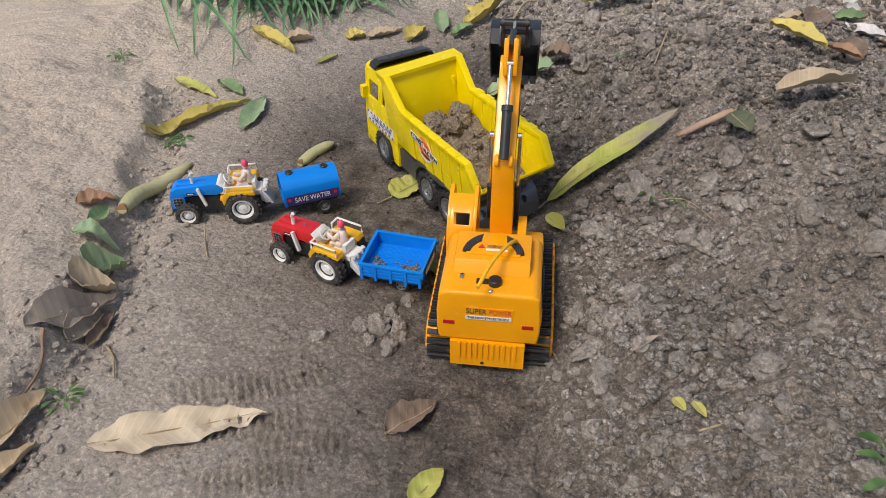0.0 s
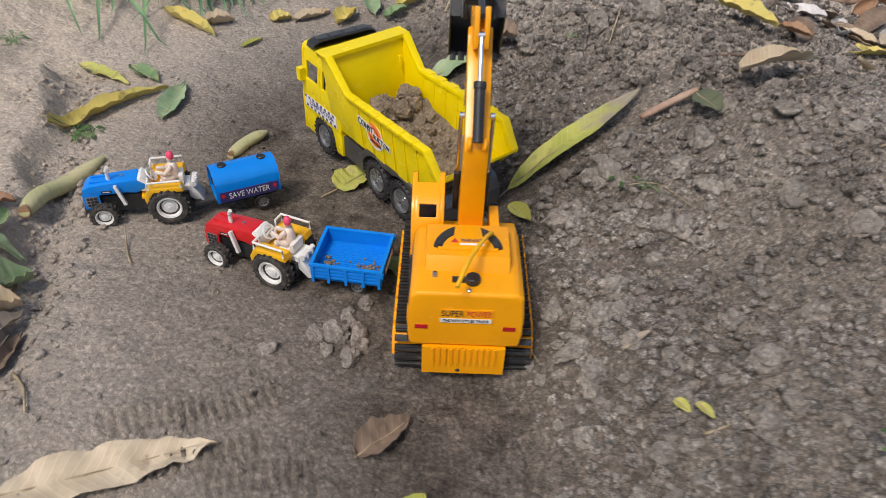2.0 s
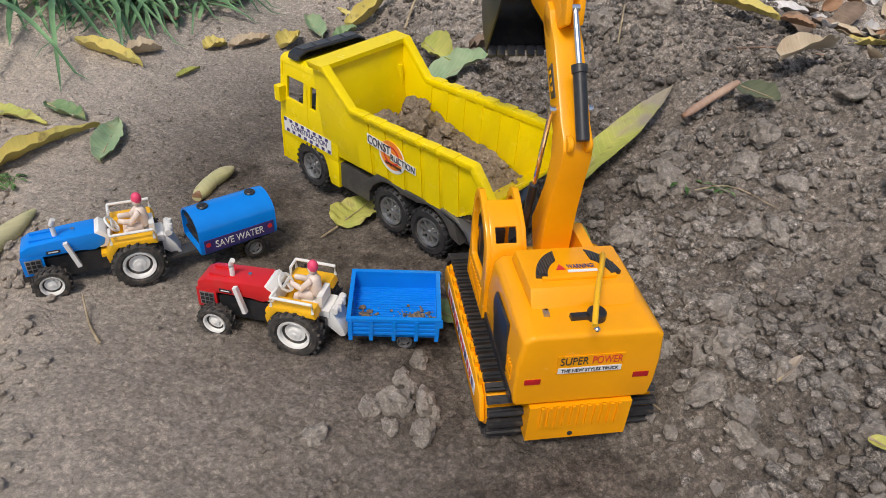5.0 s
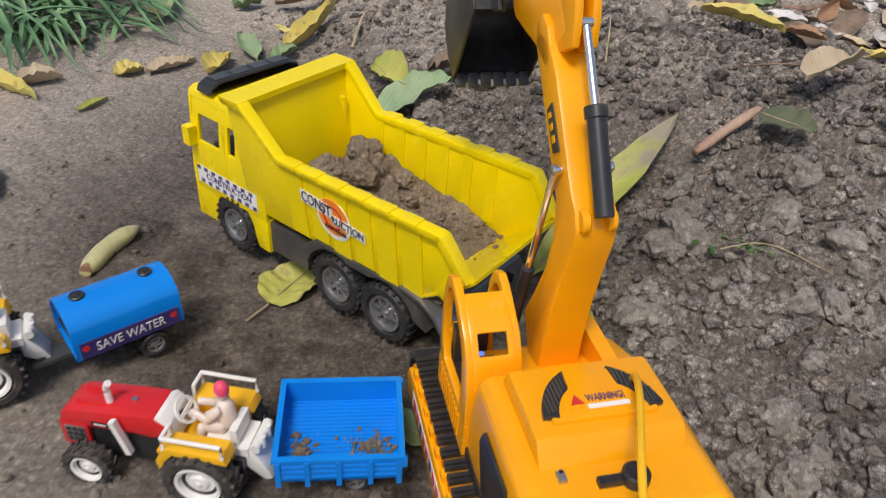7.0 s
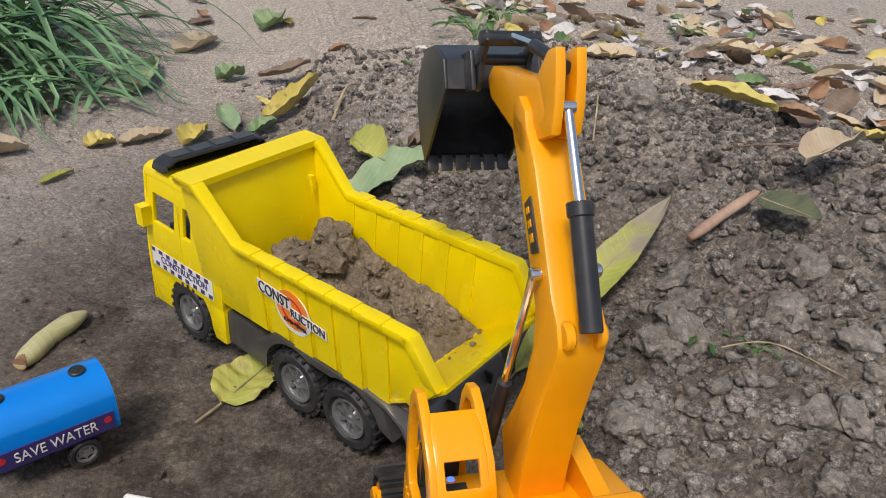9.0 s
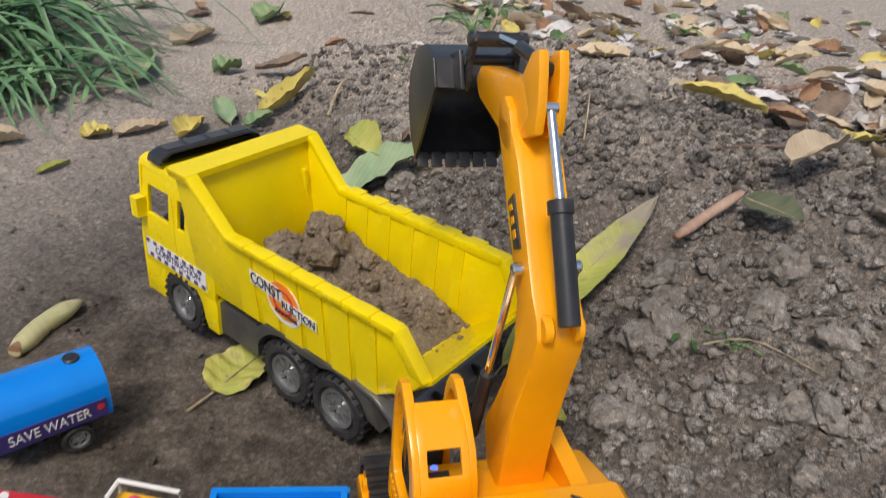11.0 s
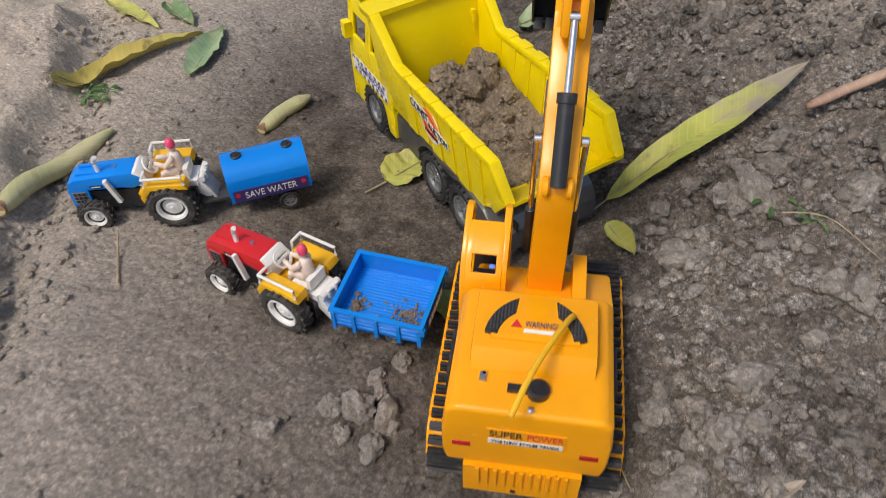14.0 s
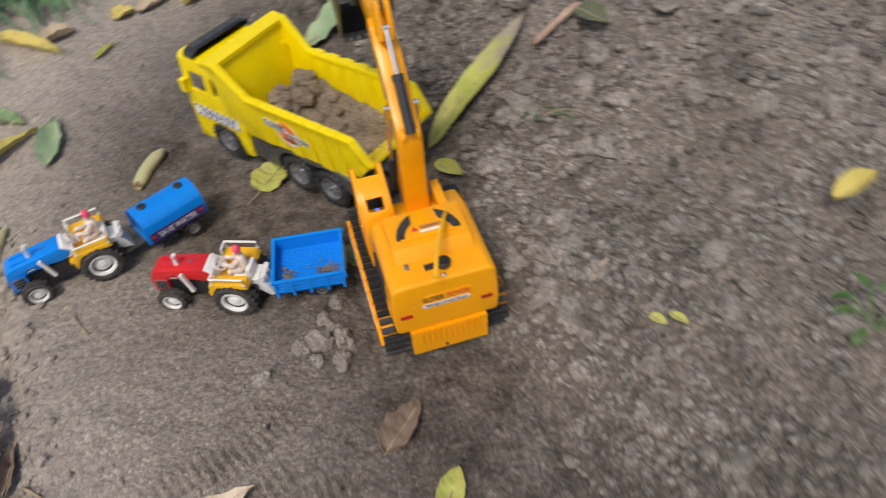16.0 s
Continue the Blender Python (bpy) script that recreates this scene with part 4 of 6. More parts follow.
def excavator(m):
    t = thing("excavator", m, "orange-yellow plastic toy crawler excavator with a raised boom and black bucket", "toy excavator")
    # crawler tracks
    R, half, cz = 0.0215, 0.062, 0.0225
    link = box(-0.0115, 0.0115, -0.0027, 0.0027, -0.0022, 0.0012, 0.0005, 1)
    box(-0.0115, 0.0115, -0.0013, 0.0013, 0.0010, 0.0030, 0.0005, 1, bm=link)
    link_me = to_mesh("track_link", link, M_RUBBER)
    per = 4 * half + 2 * math.pi * R
    count = 46
    for s in (-1, 1):
        cx = s * 0.0450
        fr = prism([(-half - 0.012, cz - 0.007), (-half - 0.012, cz + 0.007), (-half, cz + 0.0190), (half, cz + 0.0190), (half + 0.012, cz + 0.007), (half + 0.012, cz - 0.007), (half, cz - 0.0165), (-half, cz - 0.0165)],
                   "x", cx - 0.0105, cx + 0.0105, 0.002)
        tr = part("track", fr, M_ORG, t, "track frame with black ridged belt")
        for k in range(count):
            d = per * k / count
            if d < 2 * half:
                y, z, a = -half + d, cz + R, 0
            elif d < 2 * half + math.pi * R:
                a = (d - 2 * half) / R
                y, z = half + R * math.sin(a), cz + R * math.cos(a)
                a = -a
            elif d < 4 * half + math.pi * R:
                y, z, a = half - (d - 2 * half - math.pi * R), cz - R, math.pi
            else:
                a = (d - 4 * half - math.pi * R) / R
                y, z = -half - R * math.sin(a), cz - R * math.cos(a)
                a = math.pi - a
            piece("track_link", link_me, tr, Matrix.Translation((cx, y, z)) @ Matrix.Rotation(a, 4, "X"))
        # outer skirt with a printed strip
        o = s * 0.0568
        sk = prism([(-half - 0.014, cz - 0.006), (-half - 0.006, cz + 0.010), (-half + 0.01, cz + 0.015), (half - 0.01, cz + 0.015), (half + 0.008, cz + 0.012), (half + 0.014, cz + 0.002), (half + 0.004, cz - 0.010), (-half - 0.004, cz - 0.012)],
                   "x", o - s * 0.0008, o + s * 0.0026, 0.001)
        skirt = part("skirt", sk, M_ORG, tr)
        part("strip", box(min(o + s * 0.0024, o + s * 0.0029), max(o + s * 0.0024, o + s * 0.0029), -0.055, 0.055, cz - 0.003, cz + 0.007), M_PAPER, tr, "printed strip")
        for k in range(12):
            y = -0.050 + k * 0.0086
            part("mark", box(min(o + s * 0.0027, o + s * 0.0032), max(o + s * 0.0027, o + s * 0.0032), y, y + 0.005, cz - 0.001, cz + 0.005), M_REDINK if k % 3 else M_NAVY, tr)
        for k in range(9):
            y = -0.058 + k * 0.0145
            part("lug", box(min(o - s * 0.003, o + s * 0.0018), max(o - s * 0.003, o + s * 0.0018), y - 0.0028, y + 0.0028, cz + 0.0135, cz + 0.0195, 0.0008), M_ORG, tr)
        for y in (-half, half):
            part("sprocket", rod((cx - 0.0108, y, cz), (cx + 0.0108, y, cz), 0.0165, n=24, w=0.001), M_ORG, tr)
    und = box(-0.036, 0.036, -0.060, 0.060, 0.014, 0.040, 0.003)
    rod((0, 0, 0.038), (0, 0, 0.052), 0.030, n=32, bm=und)
    part("undercarriage", und, M_ORG, t)
    # rear counterweight skirt with ribs
    cw = part("rear_skirt", box(-0.0335, 0.0335, -0.094, -0.060, 0.016, 0.046, 0.003), M_ORG, t)
    for k in range(11):
        x = -0.025 + k * 0.005
        part("rib", box(x - 0.0011, x + 0.0011, -0.0955, -0.0935, 0.028, 0.046, 0.0007), M_ORG, cw)
    part("screw_hole", rod((-0.004, -0.0945, 0.020), (-0.004, -0.0936, 0.020), 0.0018, n=12), M_BLACK, cw)
    # upper body
    b = prism([(-0.0440, 0.047), (0.0440, 0.047), (0.0455, 0.060), (0.0455, 0.080), (0.0435, 0.1000), (0.038, 0.1040), (-0.038, 0.1040), (-0.0435, 0.1000), (-0.0455, 0.080), (-0.0455, 0.060)], "y", -0.092, -0.010, 0.004, 3)
    body = part("body", b, M_ORG, t)
    part("deck", prism([(-0.012, 0.048), (0.032, 0.048), (0.036, 0.058), (0.030, 0.080), (-0.012, 0.0955)], "x", -0.0395, 0.0450, 0.003, 2), M_ORG, t, "sloping front deck")
    part("deck_step", box(0.0195, 0.0275, -0.015, 0.024, 0.078, 0.1025, 0.003), M_ORG, t)
    ch = prism([(-0.014, 0.102), (-0.020, 0.1145), (-0.060, 0.1145), (-0.068, 0.1035)], "x", -0.0335, 0.0335, 0.0025, 2)
    part("bonnet", ch, M_ORG, t)
    dome = [(0.024 * math.cos(radians(a)), -0.054 + 0.024 * math.sin(radians(a)) * 1.25) for a in range(0, 181, 10)]
    part("bonnet_top", prism(dome, "z", 0.1135, 0.1165, 0.0012), M_ORG, t)
    for s in (-1, 1):
        crescent = [(s * 0.0275 * math.cos(radians(a)), -0.055 + 0.0310 * math.sin(radians(a))) for a in range(8, 69, 6)]
        crescent += [(s * 0.0205 * math.cos(radians(a)), -0.055 + 0.0215 * math.sin(radians(a))) for a in range(56, 7, -6)]
        v = part("vent", prism(crescent, "z", 0.1140, 0.1170, 0.0004), M_BLACK, t, "black crescent vent")
        for k in range(8):
            x = 0.0118 + k * 0.0018
            top = -0.055 + 0.0310 * math.sqrt(1 - (x / 0.0275) ** 2) - 0.001
            low = -0.055 + (0.0215 * math.sqrt(1 - (x / 0.0205) ** 2) if x < 0.0203 else 0.0045) + 0.001
            if top - low > 0.002:
                part("slat", box(s * x - 0.0004, s * x + 0.0004, low, top, 0.1169, 0.1175), M_GREY, v)
        win = prism([(-0.072, 0.058), (-0.040, 0.058), (-0.030, 0.082), (-0.034, 0.092), (-0.066, 0.092)], "x", s * 0.0447, s * 0.0464, 0.0004)
        part("side_window", win, M_BLACK, t, "black louvred side panel")
        for k in range(4):
            part("side_slot", box(min(s * 0.0445, s * 0.0464), max(s * 0.0445, s * 0.0464), -0.083 + k * 0.0028, -0.0818 + k * 0.0028, 0.062, 0.074, 0.0004), M_ORG, body)
        part("tail_light", box(s * 0.0345 - 0.005, s * 0.0345 + 0.005, -0.0926, -0.0915, 0.066, 0.070, 0.0004), M_LENS, t, "red tail light")
        part("side_strip", box(min(s * 0.0444, s * 0.0458), max(s * 0.0444, s * 0.0458), -0.088, 0.028, 0.0475, 0.0535), M_INK, t, "black strip printed with white marks")
    st = part("sticker", box(-0.021, 0.021, -0.0928, -0.0922, 0.074, 0.088), M_ORG, t)
    back = pose(0, -0.0929, 0.0835, 90, 0, 0)
    lettering("lettering", "SUPER", 0.0085, back @ pose(-0.0105, 0, 0), M_INK, st, 0.0175)
    lettering("lettering", "POWER", 0.0085, back @ pose(0.0102, 0, 0), M_REDINK, st, 0.0190)
    tag = part("sticker_strip", box(-0.020, 0.020, -0.0931, -0.0925, 0.0742, 0.0786), M_PAPER, st)
    lettering("lettering", "THE NEW STYLES TRUCK", 0.0036, pose(0, -0.0933, 0.0764, 90, 0, 0), M_INK, tag, 0.036)
    wl = part("warning_label", box(-0.014, 0.014, -0.0500, -0.0415, 0.1160, 0.1167), M_ORG, t, "warning label")
    lettering("lettering", "WARNING!", 0.0055, pose(0.003, -0.0440, 0.1171), M_NAVY, wl, 0.0175)
    part("triangle", prism([(-0.0135, -0.0465), (-0.0075, -0.0465), (-0.0105, -0.0412)], "z", 0.1168, 0.1173), M_REDINK, wl)
    part("label_bar", box(-0.0065, 0.0125, -0.0495, -0.0472, 0.1168, 0.1172), M_PAPER, wl)
    # knob, screws and bent aerial
    kb = lathe([(0.1035, 0.0060), (0.1085, 0.0058), (0.1095, 0.0048)], 20, "z")
    bmesh.ops.translate(kb, vec=(0.004, -0.0775, 0), verts=kb.verts)
    box(-0.012, 0.004, -0.0795, -0.0755, 0.1035, 0.1070, 0.0012, bm=kb)
    part("knob", kb, M_BLACK, t, "black turning knob")
    for x, y in ((-0.025, -0.070), (0.001, -0.0885)):
        part("screw", lathe([(0.1035, 0.0019), (0.1052, 0.0019), (0.1060, 0.0010)], 12, "z"), M_CHROME, t).location = (x, y, 0)
    part("switch", box(-0.0272, -0.0238, -0.0745, -0.0695, 0.1030, 0.1060, 0.001), M_SILVER, t, "small metal switch")
    part("aerial", tube(arc([(0.020, -0.034, 0.113), (0.018, -0.040, 0.122), (0.010, -0.058, 0.128), (0.000, -0.080, 0.128), (-0.009, -0.104, 0.122)], 6), 0.0017, 10), M_TYEL, t, "bent yellow wire")
    # cab
    x0, x1 = -0.0475, -0.0195
    cab = part("cab", box(x0, x1, -0.010, 0.046, 0.048, 0.0685, 0.003), M_ORG, t)
    outer = [(-0.010, 0.067), (-0.008, 0.088), (-0.004, 0.103), (0.004, 0.1140), (0.014, 0.1200), (0.026, 0.1265), (0.033, 0.1285), (0.040, 0.1255), (0.0445, 0.117), (0.0470, 0.100), (0.0465, 0.080), (0.0450, 0.067)]
    inner = [(0.003, 0.0715), (0.003, 0.088), (0.005, 0.100), (0.010, 0.1075), (0.017, 0.1130), (0.026, 0.1190), (0.032, 0.1220), (0.037, 0.1195), (0.0405, 0.113), (0.0420, 0.100), (0.0410, 0.082), (0.0360, 0.0715)]
    for x in (x0, x1 - 0.0045):
        part("cab_side", hoop(outer, inner, x, x + 0.0045, 0.0011), M_ORG, cab)
    # back and roof are one bent sheet with a rear window
    bend = [(-0.0095, 0.067), (-0.0085, 0.088), (-0.0050, 0.1030), (-0.0020, 0.1070), (0.0050, 0.1155), (0.0140, 0.1205), (0.0240, 0.1250)]
    part("cab_back", panel([x0 + 0.003, x0 + 0.0068, x1 - 0.0068, x1 - 0.003], list(range(7)), {(1, 3)}, lambda p, q: (p, *bend[q]), (0, 0.0022, -0.0026), 0.0009), M_ORG, cab)
    part("cab_sill", box(x0 + 0.003, x1 - 0.003, 0.0410, 0.0465, 0.067, 0.0880, 0.0012), M_ORG, cab)
    part("cab_inside", box(x0 + 0.0046, x1 - 0.0046, -0.005, 0.0405, 0.0680, 0.0705), M_BLACK, cab)
    cs = box(x0 + 0.006, x1 - 0.006, 0.000, 0.020, 0.070, 0.086, 0.002)
    box(x0 + 0.006, x1 - 0.006, -0.003, 0.003, 0.080, 0.100, 0.0015, bm=cs)
    box(x0 + 0.005, x1 - 0.005, 0.034, 0.0408, 0.070, 0.092, 0.0015, bm=cs)
    part("cab_seat", cs, M_BLACK, cab)
    part("diode", lathe([(0.0700, 0.0024), (0.0800, 0.0024), (0.0820, 0.0018), (0.0828, 0.0007)], 16, "z"), M_LED, cab, "lit blue diode").location = ((x0 + x1) / 2 + 0.003, 0.026, 0.0)
    ring = lathe([(-0.0006, 0.0048), (0.0006, 0.0048), (0.0006, 0.0062), (-0.0006, 0.0062), (-0.0006, 0.0048)], 24, "y", caps=False)
    part("steering_wheel", ring, M_BLACK, cab).matrix_basis = pose((x0 + x1) / 2, 0.034, 0.104, -30, 0, 0)
    for k in range(10):
        part("side_rib", box(x0 - 0.0008, x0 + 0.001, 0.000 + k * 0.0042, 0.0016 + k * 0.0042, 0.052, 0.0665, 0.0004), M_ORG, cab)
    # boom: coordinates carried over to the toy's own frame
    bx, w = 0.0035, 0.0098
    boom = [(0.022, 0.086), (0.033, 0.104), (0.025, 0.122), (0.018, 0.142), (0.016, 0.162), (0.020, 0.178), (0.031, 0.190), (0.045, 0.205), (0.060, 0.222), (0.070, 0.232),
            (0.068, 0.240), (0.056, 0.240), (0.040, 0.228), (0.022, 0.208), (0.006, 0.190), (-0.002, 0.184), (-0.006, 0.177), (-0.006, 0.170), (-0.003, 0.156), (0.002, 0.130), (0.004, 0.108), (0.004, 0.086)]
    shell = prism(boom, "x", bx - w, bx + w, 0.0020, 2)
    for v in shell.verts:
        v.co.x = bx + (v.co.x - bx) * (1 + 0.10 * (1 - float(step(np.array(v.co.z), 0.105, 0.165))))
    bo = part("boom", shell, M_ORG, t, "bent orange-yellow boom")
    for s in (-1, 1):
        xs = sorted((bx + s * w, bx + s * (w + 0.0008)))
        part("boom_mark", prism([(0.0225, 0.2005), (0.0285, 0.1965), (0.0425, 0.2110), (0.0380, 0.2165)], "x", *xs), M_INK, bo, "dark printed mark")
        for k, (a, c) in enumerate(((0.20, 0.36), (0.48, 0.62), (0.74, 0.86))):
            q = [Vector((0.0240, 0.2000)).lerp(Vector((0.0390, 0.2150)), f) for f in (a, c)]
            d = Vector((0.0028, -0.0026))
            part("mark_gap", prism([tuple(q[0] + d * 0.2), tuple(q[1] + d * 0.2), tuple(q[1] + d), tuple(q[0] + d)], "x", *sorted((bx + s * (w + 0.0006), bx + s * (w + 0.0011)))), M_ORG, bo)
        part("bolt", rod((bx + s * w, 0.018, 0.194), (bx + s * (w + 0.0045), 0.018, 0.194), 0.0026, n=12, w=0.0006), M_CHROME, bo)
        part("ram_barrel", rod((bx + s * (w + 0.003), 0.040, 0.088), (bx + s * (w + 0.003), 0.031, 0.132), 0.0032, n=12), M_BLACK, bo, "black lifting ram")
        part("ram_rod", rod((bx + s * (w + 0.003), 0.031, 0.132), (bx + s * (w + 0.003), 0.018, 0.194), 0.0017, n=10), M_CHROME, bo, "chrome ram rod")
        part("fork", prism([(0.050, 0.226), (0.062, 0.228), (0.070, 0.234), (0.071, 0.241), (0.066, 0.247), (0.058, 0.244), (0.050, 0.234)], "x", bx + s * w, bx + s * (w - 0.004), 0.0012), M_ORG, bo)
        part("ram_ear", rod((bx + s * 0.004, -0.004, 0.181), (bx + s * 0.008, -0.004, 0.181), 0.0055, n=18, w=0.001), M_ORG, bo)
    part("stick_ram_barrel", rod((bx, -0.010, 0.186), (bx, 0.0160, 0.222), 0.0042, n=16, w=0.0005), M_BLACK, bo, "black stick ram")
    part("ram_collar", rod((bx, 0.0140, 0.2192), (bx, 0.0172, 0.2236), 0.0050, n=16, w=0.0004), M_BLACK, bo)
    part("stick_ram_rod", rod((bx, 0.0160, 0.222), (bx, 0.040, 0.251), 0.0019, n=12), M_CHROME, bo, "chrome stick ram rod")
    part("ram_pin", rod((bx - 0.0025, 0.040, 0.251), (bx + 0.0025, 0.040, 0.251), 0.0026, n=12), M_CHROME, bo)
    # stick
    stick = [(0.044, 0.246), (0.058, 0.229), (0.072, 0.2275), (0.112, 0.231), (0.120, 0.238), (0.114, 0.2455), (0.085, 0.2500), (0.056, 0.2570)]
    sk = part("stick", prism(stick, "x", bx - 0.0066, bx + 0.0066, 0.002, 2), M_ORG, t, "orange-yellow dipper stick")
    for s in (-1, 1):
        ear = [(0.037, 0.241), (0.050, 0.234), (0.066, 0.242), (0.060, 0.256), (0.052, 0.2685), (0.045, 0.2715), (0.041, 0.263), (0.038, 0.252)]
        part("ear", prism(ear, "x", bx + s * 0.0019, bx + s * 0.0062, 0.0014, 2), M_ORG, sk)
    part("bucket_ram_barrel", rod((bx, 0.047, 0.263), (bx, 0.082, 0.2625), 0.0028, n=14, w=0.0005), M_BLACK, sk, "black bucket ram")
    part("bucket_ram_rod", rod((bx, 0.082, 0.2625), (bx, 0.111, 0.259), 0.0019, n=10), M_CHROME, sk)
    link = rod((bx - 0.014, 0.112, 0.258), (bx + 0.014, 0.112, 0.258), 0.0034, n=14, w=0.0006)
    rod((bx - 0.013, 0.118, 0.247), (bx + 0.013, 0.118, 0.247), 0.0025, n=12, bm=link)
    for s in (-1, 1):
        prism([(0.108, 0.258), (0.111, 0.262), (0.116, 0.261), (0.123, 0.247), (0.123, 0.236), (0.117, 0.232), (0.113, 0.238), (0.114, 0.247)], "x", bx + s * 0.0098, bx + s * 0.0122, 0.0008, bm=link)
    part("bucket_linkage", link, M_BLACK, sk)
    # bucket, tipped so that its mouth looks back at the cab
    outer = [(0.126, 0.231), (0.134, 0.2430), (0.154, 0.2445), (0.175, 0.2370), (0.188, 0.2200), (0.188, 0.2030), (0.176, 0.1880), (0.160, 0.1790)]
    inner = [(0.1605, 0.1815), (0.1745, 0.1900), (0.1855, 0.2040), (0.1855, 0.2190), (0.1735, 0.2345), (0.1540, 0.2417), (0.1355, 0.2405), (0.1285, 0.2305)]
    bw = 0.0230
    bk = part("bucket", prism(outer + inner, "x", bx - bw, bx + bw, 0.0), M_BLACK, t, "black plastic bucket", 40)
    for s in (-1, 1):
        part("cheek", prism(outer, "x", bx + s * bw, bx + s * (bw + 0.0014), 0.0004), M_BLACK, bk)
        part("hanger", prism([(0.114, 0.234), (0.126, 0.229), (0.140, 0.2435), (0.124, 0.250)], "x", bx + s * 0.0125, bx + s * 0.0147, 0.0006), M_BLACK, bk)
    for k in range(6):
        x = bx - bw + 0.0030 + k * 0.0080
        part("tooth", prism([(0.166, 0.1835), (0.1578, 0.1748), (0.1562, 0.1765), (0.161, 0.1830)], "x", x - 0.0030, x + 0.0030, 0.0003), M_BLACK, bk)
    return t


excavator(pose(0.180, -0.020, 0.002, 0, 0, -1.0))


# ---- clods, crumbs and the load ----
def clod_mesh(seed, div=2, squash=0.75):
    b = bmesh.new()
    bmesh.ops.create_icosphere(b, subdivisions=div, radius=1.0)
    off = Vector((seed * 7.3, seed * 3.1, seed * 1.7))
    for v in b.verts:
        n = v.co.normalized()
        k = 1 + 0.34 * noise.noise(n * 0.9 + off) + 0.30 * noise.noise(n * 2.3 + off) + 0.24 * noise.noise(n * 5.5 + off) + 0.10 * noise.noise(n * 12 + off)
        c = noise.cell(n * 1.7 + off) * 0.10
        v.co = n * (k + c)
        v.co.z *= squash
    return b


CLODS = [to_mesh("soil_clod", clod_mesh(i + 1, 3, 0.74 + 0.06 * (i % 5)), M_LUMP, 26) for i in range(9)]
rng = random.Random(7)


def clod(x, y, r, group, label="grey-brown dry clod of soil lying on the bank", z=None, sink=0.35):
    ob = new("soil_clod", CLODS[rng.randrange(len(CLODS))])
    zz = ground_z(x, y) if z is None else z
    s = [r * rng.uniform(0.75, 1.2) for _ in range(3)]
    ob.matrix_world = Matrix.Translation((x, y, zz + r * (0.62 - sink))) @ Matrix.LocRotScale(None, Euler([rng.uniform(0, 6.3) * f for f in (0.15, 0.15, 1)]), s)
    return tagged(ob, label, "soil clod", group)


# the clods that stand out
for x, y, r in ((0.267, -0.107, 0.012), (0.275, -0.100, 0.010), (0.282, -0.130, 0.011), (0.312, -0.038, 0.014), (0.278, -0.140, 0.011), (0.271, -0.178, 0.008), (0.466, 0.006, 0.012),
                (0.332, 0.113, 0.0165), (0.402, -0.145, 0.013), (0.387, -0.200, 0.013), (0.293, -0.078, 0.013), (0.280, -0.060, 0.010), (0.346, 0.137, 0.012), (0.398, 0.105, 0.015),
                (0.420, 0.121, 0.013), (0.372, 0.028, 0.014), (0.385, 0.020, 0.012), (0.357, -0.006, 0.010), (0.416, 0.060, 0.013), (0.460, 0.170, 0.011), (0.500, 0.130, 0.012), (0.300, 0.090, 0.007),
                (0.240, 0.500, 0.020), (0.185, 0.560, 0.016), (0.280, 0.440, 0.017), (0.416, 0.363, 0.018), (0.356, 0.380, 0.016), (0.330, 0.330, 0.014), (0.520, 0.200, 0.012), (0.300, 0.560, 0.018)):
    clod(x, y, r * 0.95, "clods on the bank", sink=0.24)
for x, y, r in ((0.068, -0.060, 0.0125), (0.090, -0.066, 0.0110), (0.082, -0.090, 0.0095), (0.050, -0.064, 0.008), (0.013, -0.085, 0.0075), (0.076, -0.036, 0.007), (0.090, -0.020, 0.007), (0.062, -0.082, 0.007), (0.080, -0.048, 0.006)):
    clod(x, y, r, "clods beside the excavator", "brown clod of soil on the trodden floor")
placed = 0
while placed < 230:
    x, y = rng.uniform(0.2, 0.75), rng.uniform(-0.35, 0.75)
    if rng.random() < float(loose(x, y)) and not (0.2 < x < 0.39 and 0.08 < y < 0.27 and abs((x - 0.234) * 0.53 - (y - 0.137) * 0.85) < 0.03):
        clod(x, y, 0.0040 + 0.0085 * rng.random() ** 2.2, "clods on the bank", sink=0.26)
        placed += 1


def scatter(name, places, material, label, category, seed):
    """Many crumbs in one mesh: places are rows of x, y, z, radius."""
    base = [clod_mesh(40 + i, 1) for i in range(6)]
    shapes = [(np.array([v.co[:] for v in b.verts]), np.array([[v.index for v in f.verts] for f in b.faces])) for b in base]
    r = np.random.RandomState(seed)
    vs, fs, n = [], [], 0
    for x, y, z, s in places:
        v, f = shapes[r.randint(6)]
        a = r.uniform(0, 6.3)
        c, d = math.cos(a), math.sin(a)
        k = r.uniform(0.75, 1.25, 3)
        w = v * k
        w = np.stack([w[:, 0] * c - w[:, 1] * d, w[:, 0] * d + w[:, 1] * c, w[:, 2]], 1) * s + (x, y, z + 0.38 * s)
        vs.append(w)
        fs.append(f + n)
        n += len(v)
    me = bpy.data.meshes.new(name)
    me.from_pydata(np.concatenate(vs).tolist(), [], np.concatenate(fs).tolist())
    me.materials.append(material)
    smooth(me, 24)
    return tagged(new(name, me), label, category, kind="stuff")


